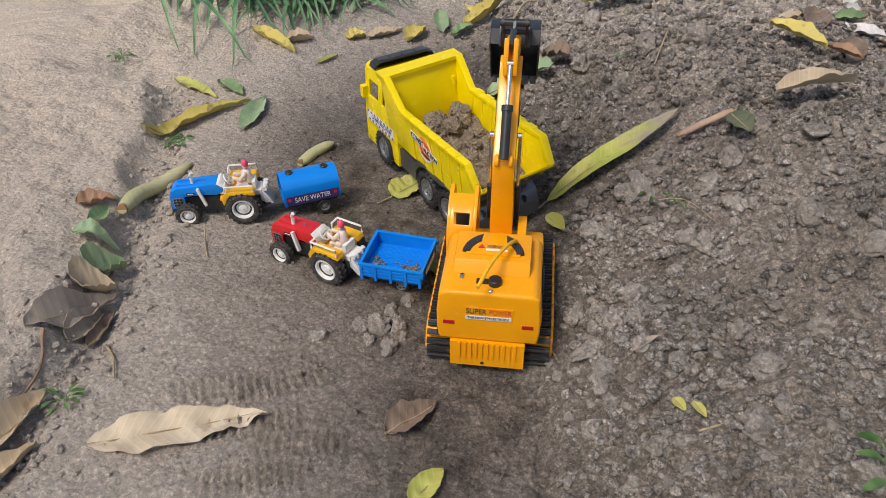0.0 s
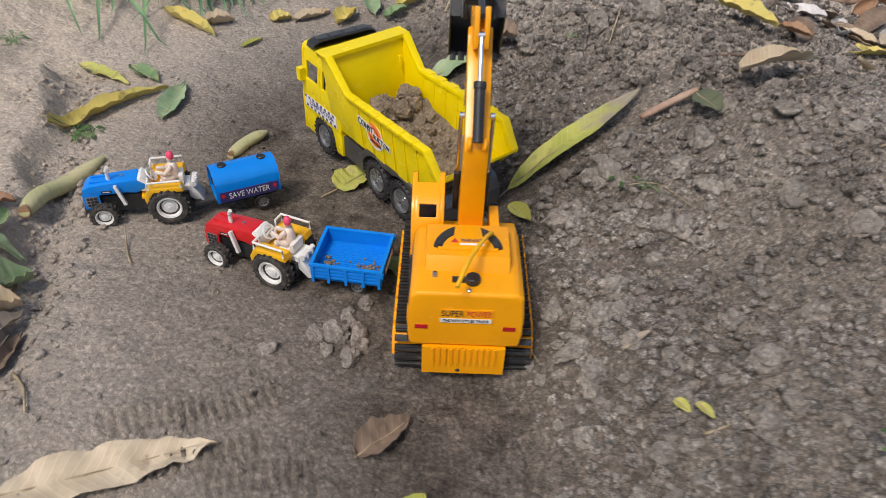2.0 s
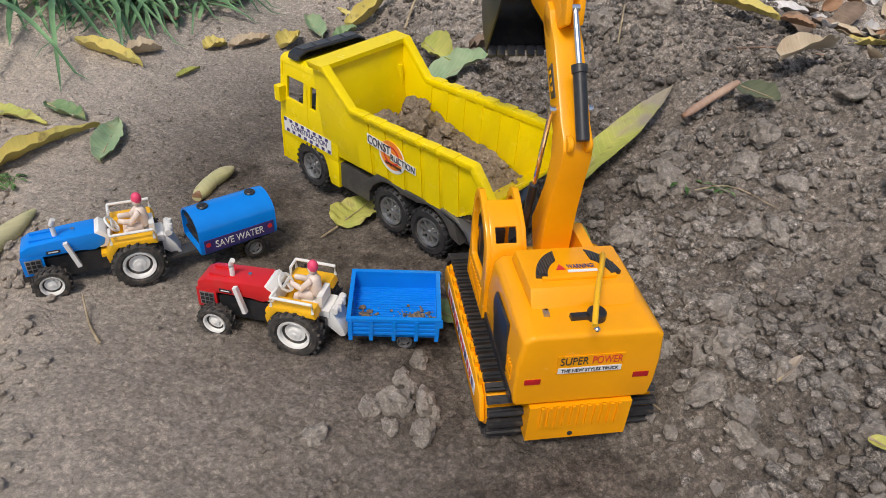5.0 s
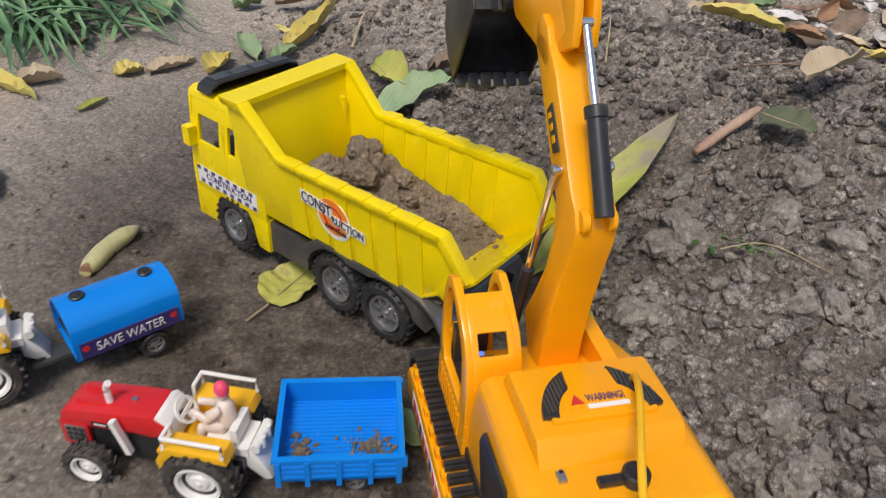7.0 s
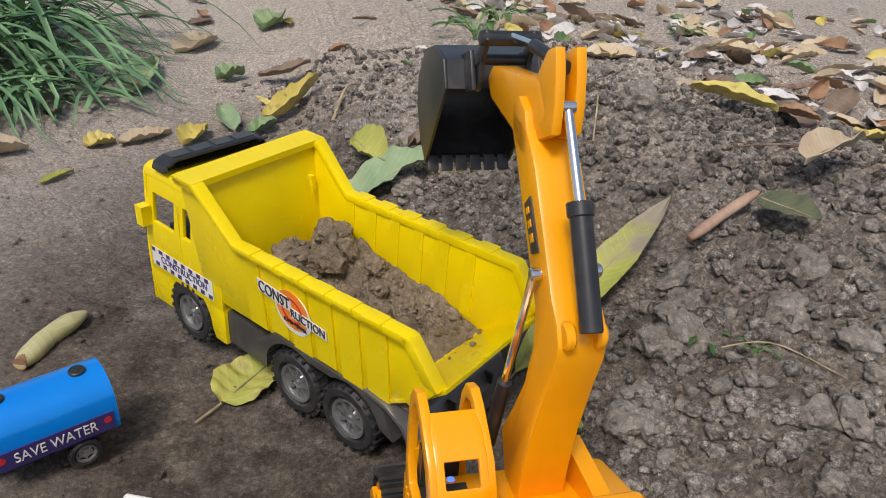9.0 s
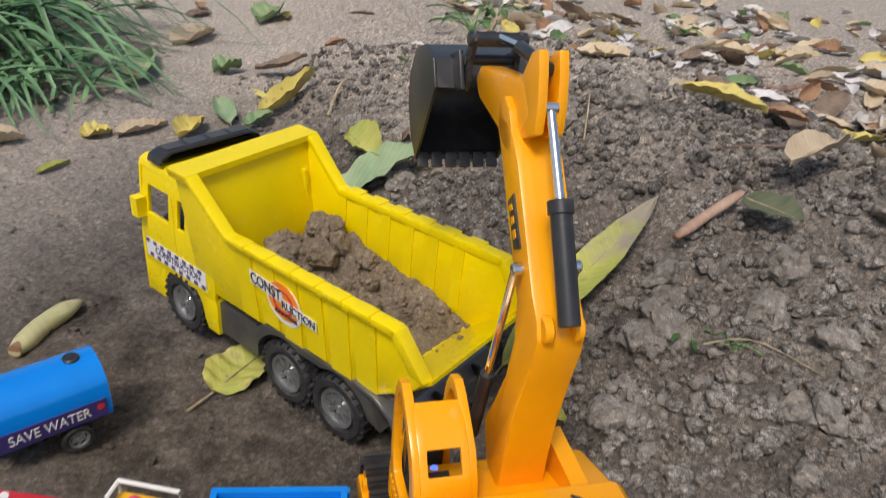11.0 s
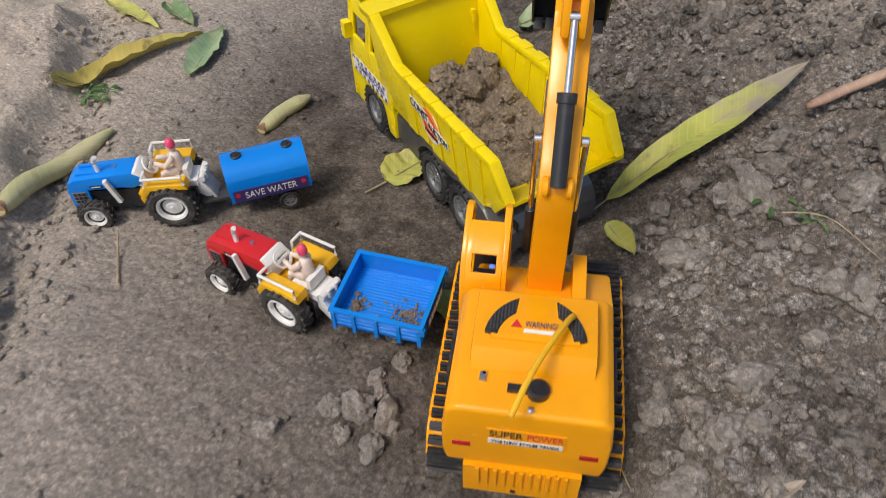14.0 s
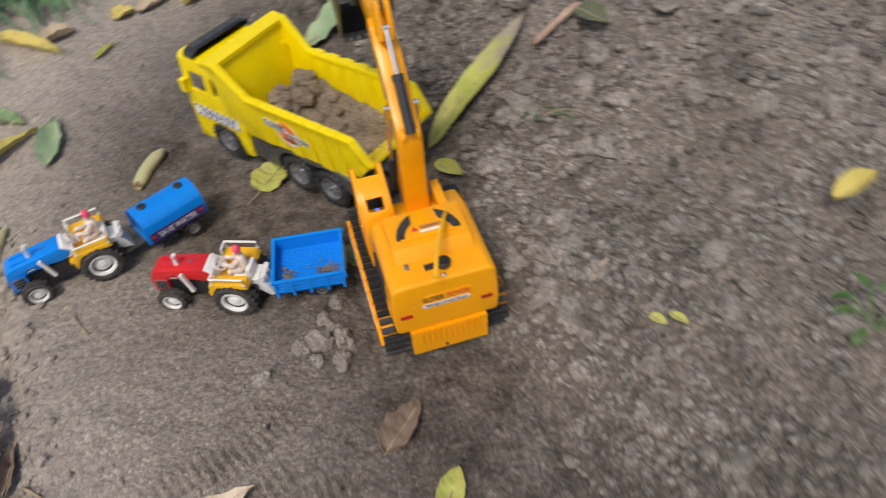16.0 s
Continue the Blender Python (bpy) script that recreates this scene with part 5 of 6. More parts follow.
r = np.random.RandomState(3)
cx, cy = r.uniform(-0.35, 0.80, 60000), r.uniform(-0.36, 0.95, 60000)
keep = r.rand(60000) < (0.075 + 0.40 * loose(cx, cy)) * np.where(cy > 0.55, 0.4, 1.0)
along = np.clip(((cx - 0.234) * 0.150 + (cy - 0.137) * 0.094) / 0.0313, 0, 1)
keep &= np.hypot(cx - 0.234 - along * 0.150, cy - 0.137 - along * 0.094) > 0.020  # none on the long leaf
cx, cy = cx[keep], cy[keep]
cz = land(cx, cy) + relief(cx, cy)
size = (0.0013 + 0.0062 * r.rand(len(cx)) ** 2.2) * (0.45 + 0.55 * loose(cx, cy))
dug = loose(cx, cy) > 0.3
rows = np.stack([cx, cy, cz, size], 1)
scatter("soil_crumbs", rows[dug], M_CLOD, "loose crumbs of dry grey-brown soil on the bank", "soil crumbs", 5)
scatter("floor_crumbs", rows[~dug], M_SOIL, "small loose crumbs on the trodden soil", "soil crumbs", 4)
mx, my = r.uniform(0.2, 0.72, 14000), r.uniform(-0.34, 0.6, 14000)
pick = (r.rand(14000) < 0.32 * loose(mx, my) * np.clip(0.5 + 1.6 * value_noise(mx * 12, my * 12, 61), 0.1, 1.3))
away = np.clip(((mx - 0.234) * 0.150 + (my - 0.137) * 0.094) / 0.0313, 0, 1)
pick &= np.hypot(mx - 0.234 - away * 0.150, my - 0.137 - away * 0.094) > 0.022
mx, my = mx[pick], my[pick]
scatter("small_clods", np.stack([mx, my, land(mx, my) + relief(mx, my), 0.0018 + 0.0050 * r.rand(len(mx)) ** 2.4], 1), M_LUMP, "small dry grey-brown clods strewn over the bank", "soil clods", 11)
ey = r.uniform(-0.3, 0.45, 900)
ex = -0.205 - 0.3 * np.clip(ey + 0.05, 0, 0.6) + r.normal(0.012, 0.022, 900)
ez = land(ex, ey) + relief(ex, ey)
scatter("edge_crumbs", np.stack([ex, ey, ez, 0.0008 + 0.0045 * r.rand(900) ** 3], 1), M_SOIL, "loose crumbs along the edge of the pale bank", "soil crumbs", 7)
# finer crumbs along the foot of the bank and in the churned ground
cx, cy = r.normal(0.27, 0.05, 2600), r.uniform(-0.28, 0.2, 2600)
cz = land(cx, cy) + relief(cx, cy)
scatter("fine_crumbs", np.stack([cx, cy, cz, 0.0007 + 0.0022 * r.rand(2600) ** 3], 1), M_SOIL, "fine crumbs of brown soil at the bank's foot", "soil crumbs", 6)


def heap_z(x, y):
    k = step(y, -0.118, -0.080) * (1 - step(y, 0.028, 0.046))
    h = 0.008 + 0.007 * step(y, -0.045, 0.010) + 0.10 * np.clip(x, -0.04, 0.04)
    rough = step(y, -0.060, -0.020)
    return 0.0545 + k * (h + 0.009 * value_noise(x * 45 + 3, y * 45, 21) + rough * 0.008 * cells(x + 1, y + 1, 0.017, 22) + 0.0030 * cells(x, y, 0.006, 23) + 0.0016 * value_noise(x * 300, y * 300, 24))


load = new("soil_load", grid_mesh("soil_load", np.linspace(-0.0420, 0.0420, 84), np.linspace(-0.118, 0.046, 165), heap_z))
load.data.materials.append(M_LOAD)
load.matrix_world = TRUCK @ BED
tagged(load, "heap of sandy brown soil lying in the truck bed", "soil heap")
LOAD_CLODS = [to_mesh("soil_clod", clod_mesh(i + 21, 3, 0.8), M_LOAD, 26) for i in range(5)]
for x, y, s in ((0.006, -0.004, 0.0135), (0.026, 0.018, 0.0105), (-0.010, 0.020, 0.0100), (0.024, -0.004, 0.009), (-0.020, 0.004, 0.0095), (0.030, -0.024, 0.0085), (-0.002, -0.030, 0.0095), (-0.026, -0.012, 0.007),
                (0.016, -0.040, 0.007), (-0.014, -0.048, 0.008), (0.008, 0.034, 0.008), (0.033, 0.010, 0.008), (0.002, -0.058, 0.006), (0.024, -0.060, 0.006), (-0.028, -0.034, 0.006), (-0.004, 0.012, 0.007)):
    ob = new("soil_clod", LOAD_CLODS[rng.randrange(5)])
    ob.matrix_world = TRUCK @ BED @ Matrix.Translation((x, y, float(heap_z(np.array(x), np.array(y))) + 0.5 * s)) @ Matrix.LocRotScale(None, Euler((rng.random(), rng.random(), rng.random() * 6)), (s, s * 0.9, s))
    tagged(ob, "sandy brown clod on the heap in the truck bed", "soil clod", "clods in the truck bed")
inside = []
for _ in range(700):
    x, y = rng.uniform(-0.039, 0.039), rng.uniform(-0.122, 0.040)
    z = float(heap_z(np.array(x), np.array(y)))
    if y < -0.106:
        z = 0.0590 + (-0.106 - y) * 0.75
        if rng.random() < 0.85:
            continue
    inside.append((*(TRUCK @ BED @ Vector((x, y, z))), 0.0006 + 0.0024 * rng.random() ** 3))
scatter("load_crumbs", inside, M_LOAD, "crumbs of sandy soil over the heap in the truck", "soil crumbs", 8)
bits = []
for _ in range(230):
    y = rng.gauss(-0.017, 0.008) if rng.random() < 0.65 else rng.gauss(0.022, 0.004)
    x = rng.gauss(-0.012, 0.006)
    if abs(x) < 0.0250 and abs(y) < 0.0300:
        bits.append((*(TRAILER @ Vector((x, y, 0.0242))), 0.0005 + 0.0016 * rng.random() ** 2))
bits += [(*(TRAILER @ Vector((-0.012, 0.0225, 0.0250))), 0.0036), (*(TRAILER @ Vector((-0.001, 0.024, 0.0250))), 0.0028)]
scatter("trailer_crumbs", bits, M_LOAD, "crumbs of soil spilt in the blue trailer", "soil crumbs", 9)


# ---- leaves ----
def leaf_mat(name, a, b, blotch, amount, rough=0.55, tip=None):
    m = bpy.data.materials.new(name)
    m.use_nodes = True
    nt = m.node_tree
    bs = nt.nodes["Principled BSDF"]
    bs.inputs["Roughness"].default_value = rough
    co = nt.nodes.new("ShaderNodeTexCoord")
    sep = nt.nodes.new("ShaderNodeSeparateXYZ")
    nt.links.new(co.outputs["Object"], sep.inputs[0])

    def noise_fac(scale, lo, hi, top):
        n = nt.nodes.new("ShaderNodeTexNoise")
        n.inputs["Scale"].default_value, n.inputs["Detail"].default_value = scale, 7
        nt.links.new(co.outputs["Object"], n.inputs["Vector"])
        q = nt.nodes.new("ShaderNodeMapRange")
        q.inputs[1].default_value, q.inputs[2].default_value, q.inputs[4].default_value = lo, hi, top
        nt.links.new(n.outputs["Fac"], q.inputs[0])
        return q.outputs[0], n.outputs["Fac"]

    def mix(fac, c1, c2):
        x = nt.nodes.new("ShaderNodeMix")
        x.data_type = "RGBA"
        nt.links.new(fac, x.inputs[0])
        for s, v in ((6, c1), (7, c2)):
            if hasattr(v, "links"):
                nt.links.new(v, x.inputs[s])
            else:
                x.inputs[s].default_value = (*v, 1)
        return x.outputs[2]

    f1, _ = noise_fac(28, 0.38, 0.62, 1.0)
    col = mix(f1, a, b)
    f2, _ = noise_fac(75, 0.56, 0.70, amount)
    col = mix(f2, col, blotch)
    ab = nt.nodes.new("ShaderNodeMath")
    ab.operation = "ABSOLUTE"
    nt.links.new(sep.outputs["Y"], ab.inputs[0])
    ma = nt.nodes.new("ShaderNodeMath")
    ma.operation = "MULTIPLY_ADD"
    ma.inputs[1].default_value = -0.75
    nt.links.new(ab.outputs[0], ma.inputs[0])
    nt.links.new(sep.outputs["X"], ma.inputs[2])
    sc = nt.nodes.new("ShaderNodeMath")
    sc.operation = "MULTIPLY"
    sc.inputs[1].default_value = 2 * math.pi / 0.0075
    nt.links.new(ma.outputs[0], sc.inputs[0])
    sn = nt.nodes.new("ShaderNodeMath")
    sn.operation = "SINE"
    nt.links.new(sc.outputs[0], sn.inputs[0])
    vr = nt.nodes.new("ShaderNodeMapRange")
    vr.inputs[1].default_value, vr.inputs[2].default_value, vr.inputs[4].default_value = 0.8, 1.0, 0.22
    nt.links.new(sn.outputs[0], vr.inputs[0])
    col = mix(vr.outputs[0], col, tuple(min(1, c * 1.35 + 0.02) for c in b))
    if tip:
        tr = nt.nodes.new("ShaderNodeMapRange")
        tr.inputs[1].default_value, tr.inputs[2].default_value, tr.inputs[4].default_value = tip[0], tip[1], 0.9
        wob = nt.nodes.new("ShaderNodeMath")
        wob.operation = "MULTIPLY_ADD"
        wob.inputs[1].default_value = 0.05
        nt.links.new(f1, wob.inputs[0])
        nt.links.new(sep.outputs["X"], wob.inputs[2])
        nt.links.new(wob.outputs[0], tr.inputs[0])
        col = mix(tr.outputs[0], col, tip[2])
    nt.links.new(col, bs.inputs["Base Color"])
    bp = nt.nodes.new("ShaderNodeBump")
    bp.inputs["Strength"].default_value, bp.inputs["Distance"].default_value = 0.12, 0.0004
    nt.links.new(sn.outputs[0], bp.inputs["Height"])
    nt.links.new(bp.outputs[0], bs.inputs["Normal"])
    return m


L_BIG = leaf_mat("leaf_long", (0.36, 0.38, 0.07), (0.52, 0.50, 0.12), (0.18, 0.13, 0.05), 0.6, tip=(0.030, 0.070, (0.30, 0.25, 0.20)))
L_WAVY = leaf_mat("leaf_wavy", (0.56, 0.45, 0.31), (0.66, 0.55, 0.40), (0.36, 0.26, 0.16), 0.4, 0.7)
L_YEL = leaf_mat("leaf_yellow", (0.62, 0.49, 0.13), (0.55, 0.48, 0.14), (0.17, 0.12, 0.05), 0.7)
L_YG = leaf_mat("leaf_yellow_green", (0.38, 0.40, 0.09), (0.54, 0.50, 0.13), (0.18, 0.12, 0.05), 0.55)
L_GREEN = leaf_mat("leaf_green", (0.13, 0.22, 0.09), (0.24, 0.32, 0.15), (0.32, 0.27, 0.10), 0.5)
L_DGREEN = leaf_mat("leaf_dull_green", (0.085, 0.10, 0.055), (0.15, 0.16, 0.085), (0.16, 0.12, 0.08), 0.6)
L_PALE = leaf_mat("leaf_pale_green", (0.22, 0.32, 0.17), (0.34, 0.42, 0.24), (0.33, 0.26, 0.10), 0.4)
L_TAN = leaf_mat("leaf_tan", (0.50, 0.39, 0.26), (0.60, 0.50, 0.35), (0.30, 0.18, 0.10), 0.5, 0.7)
L_BROWN = leaf_mat("leaf_brown", (0.17, 0.12, 0.085), (0.28, 0.20, 0.14), (0.09, 0.06, 0.045), 0.6, 0.7)
L_RUST = leaf_mat("leaf_rust", (0.27, 0.145, 0.08), (0.37, 0.22, 0.12), (0.13, 0.075, 0.05), 0.6, 0.6)
L_GREY = leaf_mat("leaf_silver", (0.55, 0.52, 0.50), (0.70, 0.67, 0.64), (0.25, 0.19, 0.15), 0.5, 0.5)
L_GREYB = leaf_mat("leaf_grey_brown", (0.30, 0.25, 0.20), (0.42, 0.35, 0.28), (0.14, 0.10, 0.08), 0.5, 0.7)
M_STALK = mat("dry_stalk", (0.38, 0.30, 0.19), 0.7, vary=0.3, scale=90, bump=0.3)
M_TWIG = mat("bark_twig", (0.26, 0.17, 0.12), 0.8, vary=0.35, scale=70, bump=0.5)


def blade(name, length, width, material, curl=0.2, wave=0.0, bend=0.0, seed=0, under=None, shape=0.75, nx=22, ny=8, roll=0.0):
    """A leaf blade along local x from its stalk to its tip. under(x, y) is the height of what it lies on."""
    b = bmesh.new()
    rows = []
    for i in range(nx + 1):
        u = i / nx
        w = width / 2 * max(0.02, math.sin(math.pi * min(1, u ** shape)) ** 0.7)
        row = []
        for j in range(ny + 1):
            v = 2 * j / ny - 1
            edge = 1 + (0.10 * noise.noise(Vector((u * 9, seed + (1 if v > 0 else 5), 0))) + 0.03 * noise.noise(Vector((u * 40, seed, v)))) * abs(v)
            x, y = (u - 0.5) * length, v * w * edge + bend * length * (u - 0.5) ** 2
            z = curl * width * (abs(v) ** 1.6) * (0.4 + 0.6 * math.sin(math.pi * u)) + 0.45 * wave * width * abs(v) * (math.sin(u * 23 + seed + v * 2) + 0.7 * math.sin(u * 41 + seed * 2))
            z += 0.10 * width * noise.noise(Vector((u * 4, v, seed))) + 0.0012
            if roll:
                a = v * roll * math.pi
                rr = w / max(roll * math.pi, 0.2)
                y, z = rr * math.sin(a) + bend * length * (u - 0.5) ** 2, rr * (1 - math.cos(a)) + 0.001
            if under:
                z += under(x, y)
            row.append(b.verts.new((x, y, z)))
        rows.append(row)
    for r0, r1 in zip(rows, rows[1:]):
        for j in range(ny):
            b.faces.new((r0[j], r1[j], r1[j + 1], r0[j + 1]))
    bmesh.ops.recalc_face_normals(b, faces=b.faces)
    bmesh.ops.solidify(b, geom=b.faces[:], thickness=0.0005)
    return b


def leaf(a, c, width, material, label, curl=0.2, wave=0.0, bend=0.0, stalk=0.0, lift=0.0, roll=0.0, shape=0.75, group=""):
    """A fallen leaf from its base a to its tip c on the ground, with its rib and stalk."""
    a, c = Vector(a), Vector(c)
    mid, d = (a + c) / 2, c - a
    ang = math.atan2(d.y, d.x)
    z0 = float(land(mid.x, mid.y))
    seed = mid.x * 91 + mid.y * 57

    gx, gy = np.meshgrid(np.linspace(-0.5, 0.5, 25) * d.length, np.linspace(-0.5, 0.5, 13) * d.length, indexing="ij")
    bumps = relief(mid.x + gx * math.cos(ang) - gy * math.sin(ang), mid.y + gx * math.sin(ang) + gy * math.cos(ang))

    def under(x, y):
        X, Y = mid.x + x * math.cos(ang) - y * math.sin(ang), mid.y + x * math.sin(ang) + y * math.cos(ang)
        k = loose(X, Y)
        rise = bumps[min(24, max(0, int(24 * (x / d.length + 0.5)))), min(12, max(0, int(12 * (y / d.length + 0.5))))] * float(1 - k)
        return float(land(X, Y)) + 0.016 * float(k) + max(0.0015, rise + 0.0012) - z0 + lift * max(0, x / d.length + 0.3)

    b = blade("leaf", d.length, width, material, curl, wave, bend, seed, under, shape, roll=roll)
    me = to_mesh("leaf", b, material, 60)
    ob = new("leaf", me)
    ob.matrix_world = Matrix.Translation((mid.x, mid.y, z0)) @ Matrix.Rotation(ang, 4, "Z")
    tagged(ob, label, "leaf", group)
    if not roll:
        pts = [((u - 0.5) * d.length, bend * d.length * (u - 0.5) ** 2, under((u - 0.5) * d.length, 0) + 0.0018) for u in (0, 0.15, 0.3, 0.5, 0.7, 0.9)]
        if stalk:
            pts = [(-0.5 * d.length - stalk, bend * d.length * 0.25, under(-0.5 * d.length - stalk, 0) + 0.002)] + pts
        part("midrib", tube(arc(pts, 3), 0.0009, 6, taper=0.3), M_STALK, ob)
    return ob


leaf((0.234, 0.137), (0.384, 0.231), 0.034, L_BIG, "long yellow-green fallen leaf with a brown tip on the bank", 0.15, 0.03, 0.05, 0.018, shape=0.8)
leaf((-0.136, -0.243), (-0.004, -0.186), 0.038, L_WAVY, "pale tan dried leaf with wavy edges on the soil", 0.10, 0.13, 0.0)
L_ROLL = leaf_mat("leaf_rolled_brown", (0.34, 0.21, 0.15), (0.46, 0.32, 0.23), (0.18, 0.10, 0.07), 0.5, 0.6)
L_POD = leaf_mat("leaf_pod", (0.46, 0.45, 0.22), (0.55, 0.50, 0.28), (0.30, 0.26, 0.12), 0.5)


def pod(points, r, label, material=None, taper=0.75):
    """A leaf rolled up into a thick tapering finger."""
    mid = Vector((sum(p[0] for p in points) / len(points), sum(p[1] for p in points) / len(points), 0))
    z0 = float(land(mid.x, mid.y))
    pts = arc([(x - mid.x, y - mid.y, float(land(x, y)) - z0 + r * 0.8 + 0.012 * float(loose(x, y))) for x, y in points], 7)
    b = tube(pts, r, 16)
    n = len(pts)
    for i, v in enumerate(b.verts):
        u = (i // 16) / (n - 1)
        c = pts[min(i // 16, n - 1)]
        k = (0.55 + 0.45 * min(1, u * 6)) * (1 - max(0, (u - 0.72) / 0.28) ** 2 * taper)
        v.co = c + (v.co - c) * k * (1 + 0.10 * noise.noise(v.co * 80))
        v.co.z -= (v.co.z - c.z) * 0.18
    ob = new("rolled_leaf", to_mesh("rolled_leaf", b, material or L_POD, 60))
    ob.matrix_world = Matrix.Translation((mid.x, mid.y, z0))
    end = tube(pts[:3], r * 0.60, 14)
    part("dry_end", end, L_RUST, ob, "brown dried end")
    return tagged(ob, label, "leaf")


pod([(-0.252, 0.062), (-0.258, 0.105), (-0.250, 0.150), (-0.232, 0.205)], 0.0100, "thick rolled yellow-green leaf with a brown end")
pod([(-0.094, 0.232), (-0.082, 0.268), (-0.064, 0.300)], 0.0082, "rolled yellow leaf behind the tanker trailer")
leaf((-0.323, 0.259), (-0.228, 0.405), 0.026, L_YEL, "curled yellow leaf on the trodden soil", 0.5, 0.10, -0.35, 0.01)
leaf((-0.199, 0.313), (-0.200, 0.420), 0.030, L_PALE, "pale green torn leaf on the soil", 0.25, 0.08)
leaf((-0.290, 0.465), (-0.236, 0.420), 0.026, L_GREEN, "small green leaf on the soil", 0.35, 0.1)
leaf((-0.365, 0.462), (-0.275, 0.410), 0.022, L_YG, "narrow yellowing leaf on the soil", 0.3, 0.15)
leaf((0.040, 0.176), (0.082, 0.220), 0.046, L_YG, "yellowing leaf with a brown patch beside the truck wheel", 0.15, 0.05, 0, 0.022)
leaf((0.233, 0.113), (0.251, 0.072), 0.014, L_YG, "small light green leaf on the soil", 0.4)
leaf((0.104, 0.045), (0.142, 0.012), 0.026, L_GREEN, "dull green leaf behind the trailer", 0.2, 0.05)
leaf((0.097, -0.190), (0.137, -0.152), 0.026, L_BROWN, "brown dried leaf on the soil", 0.4, 0.1)
leaf((0.128, -0.252), (0.150, -0.218), 0.022, L_YG, "bright yellow-green leaf on the soil", 0.3, 0.04)
# pile along the left bank
leaf((-0.226, -0.155), (-0.196, -0.066), 0.024, L_GREYB, "curled grey-brown dried leaf at the bank's edge", 0.5, 0.1, 0.1, lift=0.004)
leaf((-0.205, -0.142), (-0.198, -0.085), 0.017, L_GREYB, "narrow grey-brown dried leaf", 0.6, 0.1)
leaf((-0.192, -0.138), (-0.188, -0.090), 0.014, L_BROWN, "narrow dark brown dried leaf", 0.5, 0.1)
leaf((-0.228, -0.080), (-0.202, -0.058), 0.026, L_TAN, "curled tan leaf at the bank's edge", 0.8, 0.1, lift=0.01)
leaf((-0.236, -0.045), (-0.214, -0.014), 0.026, L_PALE, "cream-green curled leaf at the bank's edge", 0.7, 0.1, lift=0.01)
leaf((-0.275, 0.002), (-0.232, 0.008), 0.026, L_PALE, "mottled green leaf at the bank's edge", 0.4, 0.1)
leaf((-0.262, 0.018), (-0.262, 0.056), 0.016, L_GREEN, "small grey-green leaf at the bank's edge", 0.5)
leaf((-0.300, 0.055), (-0.262, 0.072), 0.024, L_RUST, "reddish dried leaf on the bank", 0.4, 0.1)
leaf((-0.215, -0.280), (-0.196, -0.196), 0.024, L_TAN, "pale brown dried leaf", 0.6, 0.06)
leaf((-0.205, -0.305), (-0.178, -0.245), 0.022, L_TAN, "pale brown dried leaf", 0.5, 0.06)
# behind the truck
leaf((-0.302, 0.672), (-0.200, 0.590), 0.026, L_YEL, "curled yellow leaf under the grass", 0.6, 0.1)
leaf((-0.230, 0.630), (-0.185, 0.660), 0.028, L_TAN, "tan curled leaf under the grass", 0.6, 0.1)
leaf((-0.130, 0.680), (-0.098, 0.700), 0.030, L_YEL, "yellow leaf on the soil", 0.4, 0.1)
leaf((-0.095, 0.690), (-0.035, 0.735), 0.026, L_TAN, "pale tan leaf on the soil", 0.4, 0.1)
leaf((-0.155, 0.568), (-0.128, 0.604), 0.012, L_YG, "small yellow-green leaf on the soil", 0.4)
leaf((-0.020, 0.690), (0.010, 0.740), 0.034, L_YEL, "yellow leaf on the soil behind the truck", 0.5, 0.1)
leaf((0.046, 0.715), (0.022, 0.830), 0.028, L_PALE, "pale green leaf behind the truck", 0.4, 0.1)
leaf((0.088, 0.720), (0.168, 0.800), 0.036, L_YEL, "curled yellow and green leaf behind the truck", 0.7, 0.1, 0.3)
leaf((0.062, 0.700), (0.100, 0.720), 0.028, L_GREEN, "green leaf behind the truck", 0.4, 0.05)
leaf((0.143, 0.455), (0.240, 0.425), 0.048, L_PALE, "broad dull green leaf behind the truck", 0.25, 0.1)
leaf((0.178, 0.535), (0.200, 0.455), 0.028, L_YG, "yellow-green curled leaf behind the truck", 0.6, 0.08)
leaf((0.225, 0.470), (0.262, 0.440), 0.030, L_BROWN, "brown-green crumpled leaf on the bank", 0.5, 0.2)
leaf((0.290, 0.640), (0.398, 0.640), 0.040, L_YG, "yellow-green leaf on top of the bank", 0.4, 0.1)
leaf((0.536, 0.466), (0.590, 0.387), 0.042, L_YEL, "ribbed yellow leaf on the bank", 0.3, 0.05)
leaf((0.594, 0.392), (0.630, 0.370), 0.026, L_RUST, "dark rust-brown curled leaf on the bank", 0.35, 0.05)
leaf((0.478, 0.212), (0.590, 0.280), 0.036, L_TAN, "pale brown leaf on the bank", 0.4, 0.05)
leaf((0.430, 0.193), (0.440, 0.142), 0.022, L_DGREEN, "dark green leaf half buried in the bank", 0.2, 0.05)
leaf((-0.104, 0.870), (-0.085, 1.060), 0.050, L_PALE, "pale green torn leaf beside the grass", 0.4, 0.1)
leaf((0.080, 0.945), (0.160, 0.905), 0.030, L_BROWN, "grey-brown leaf on the soil", 0.4, 0.05)
leaf((0.092, 1.250), (0.136, 1.290), 0.080, L_GREEN, "green leaf lying far back on the soil", 0.3, 0.05)
leaf((-0.060, 1.130), (0.010, 1.230), 0.050, L_TAN, "tan dried leaf far back", 0.4, 0.05)
leaf((0.015, 0.965), (0.060, 0.985), 0.050, L_GREEN, "dark green leaf far back", 0.4, 0.1)
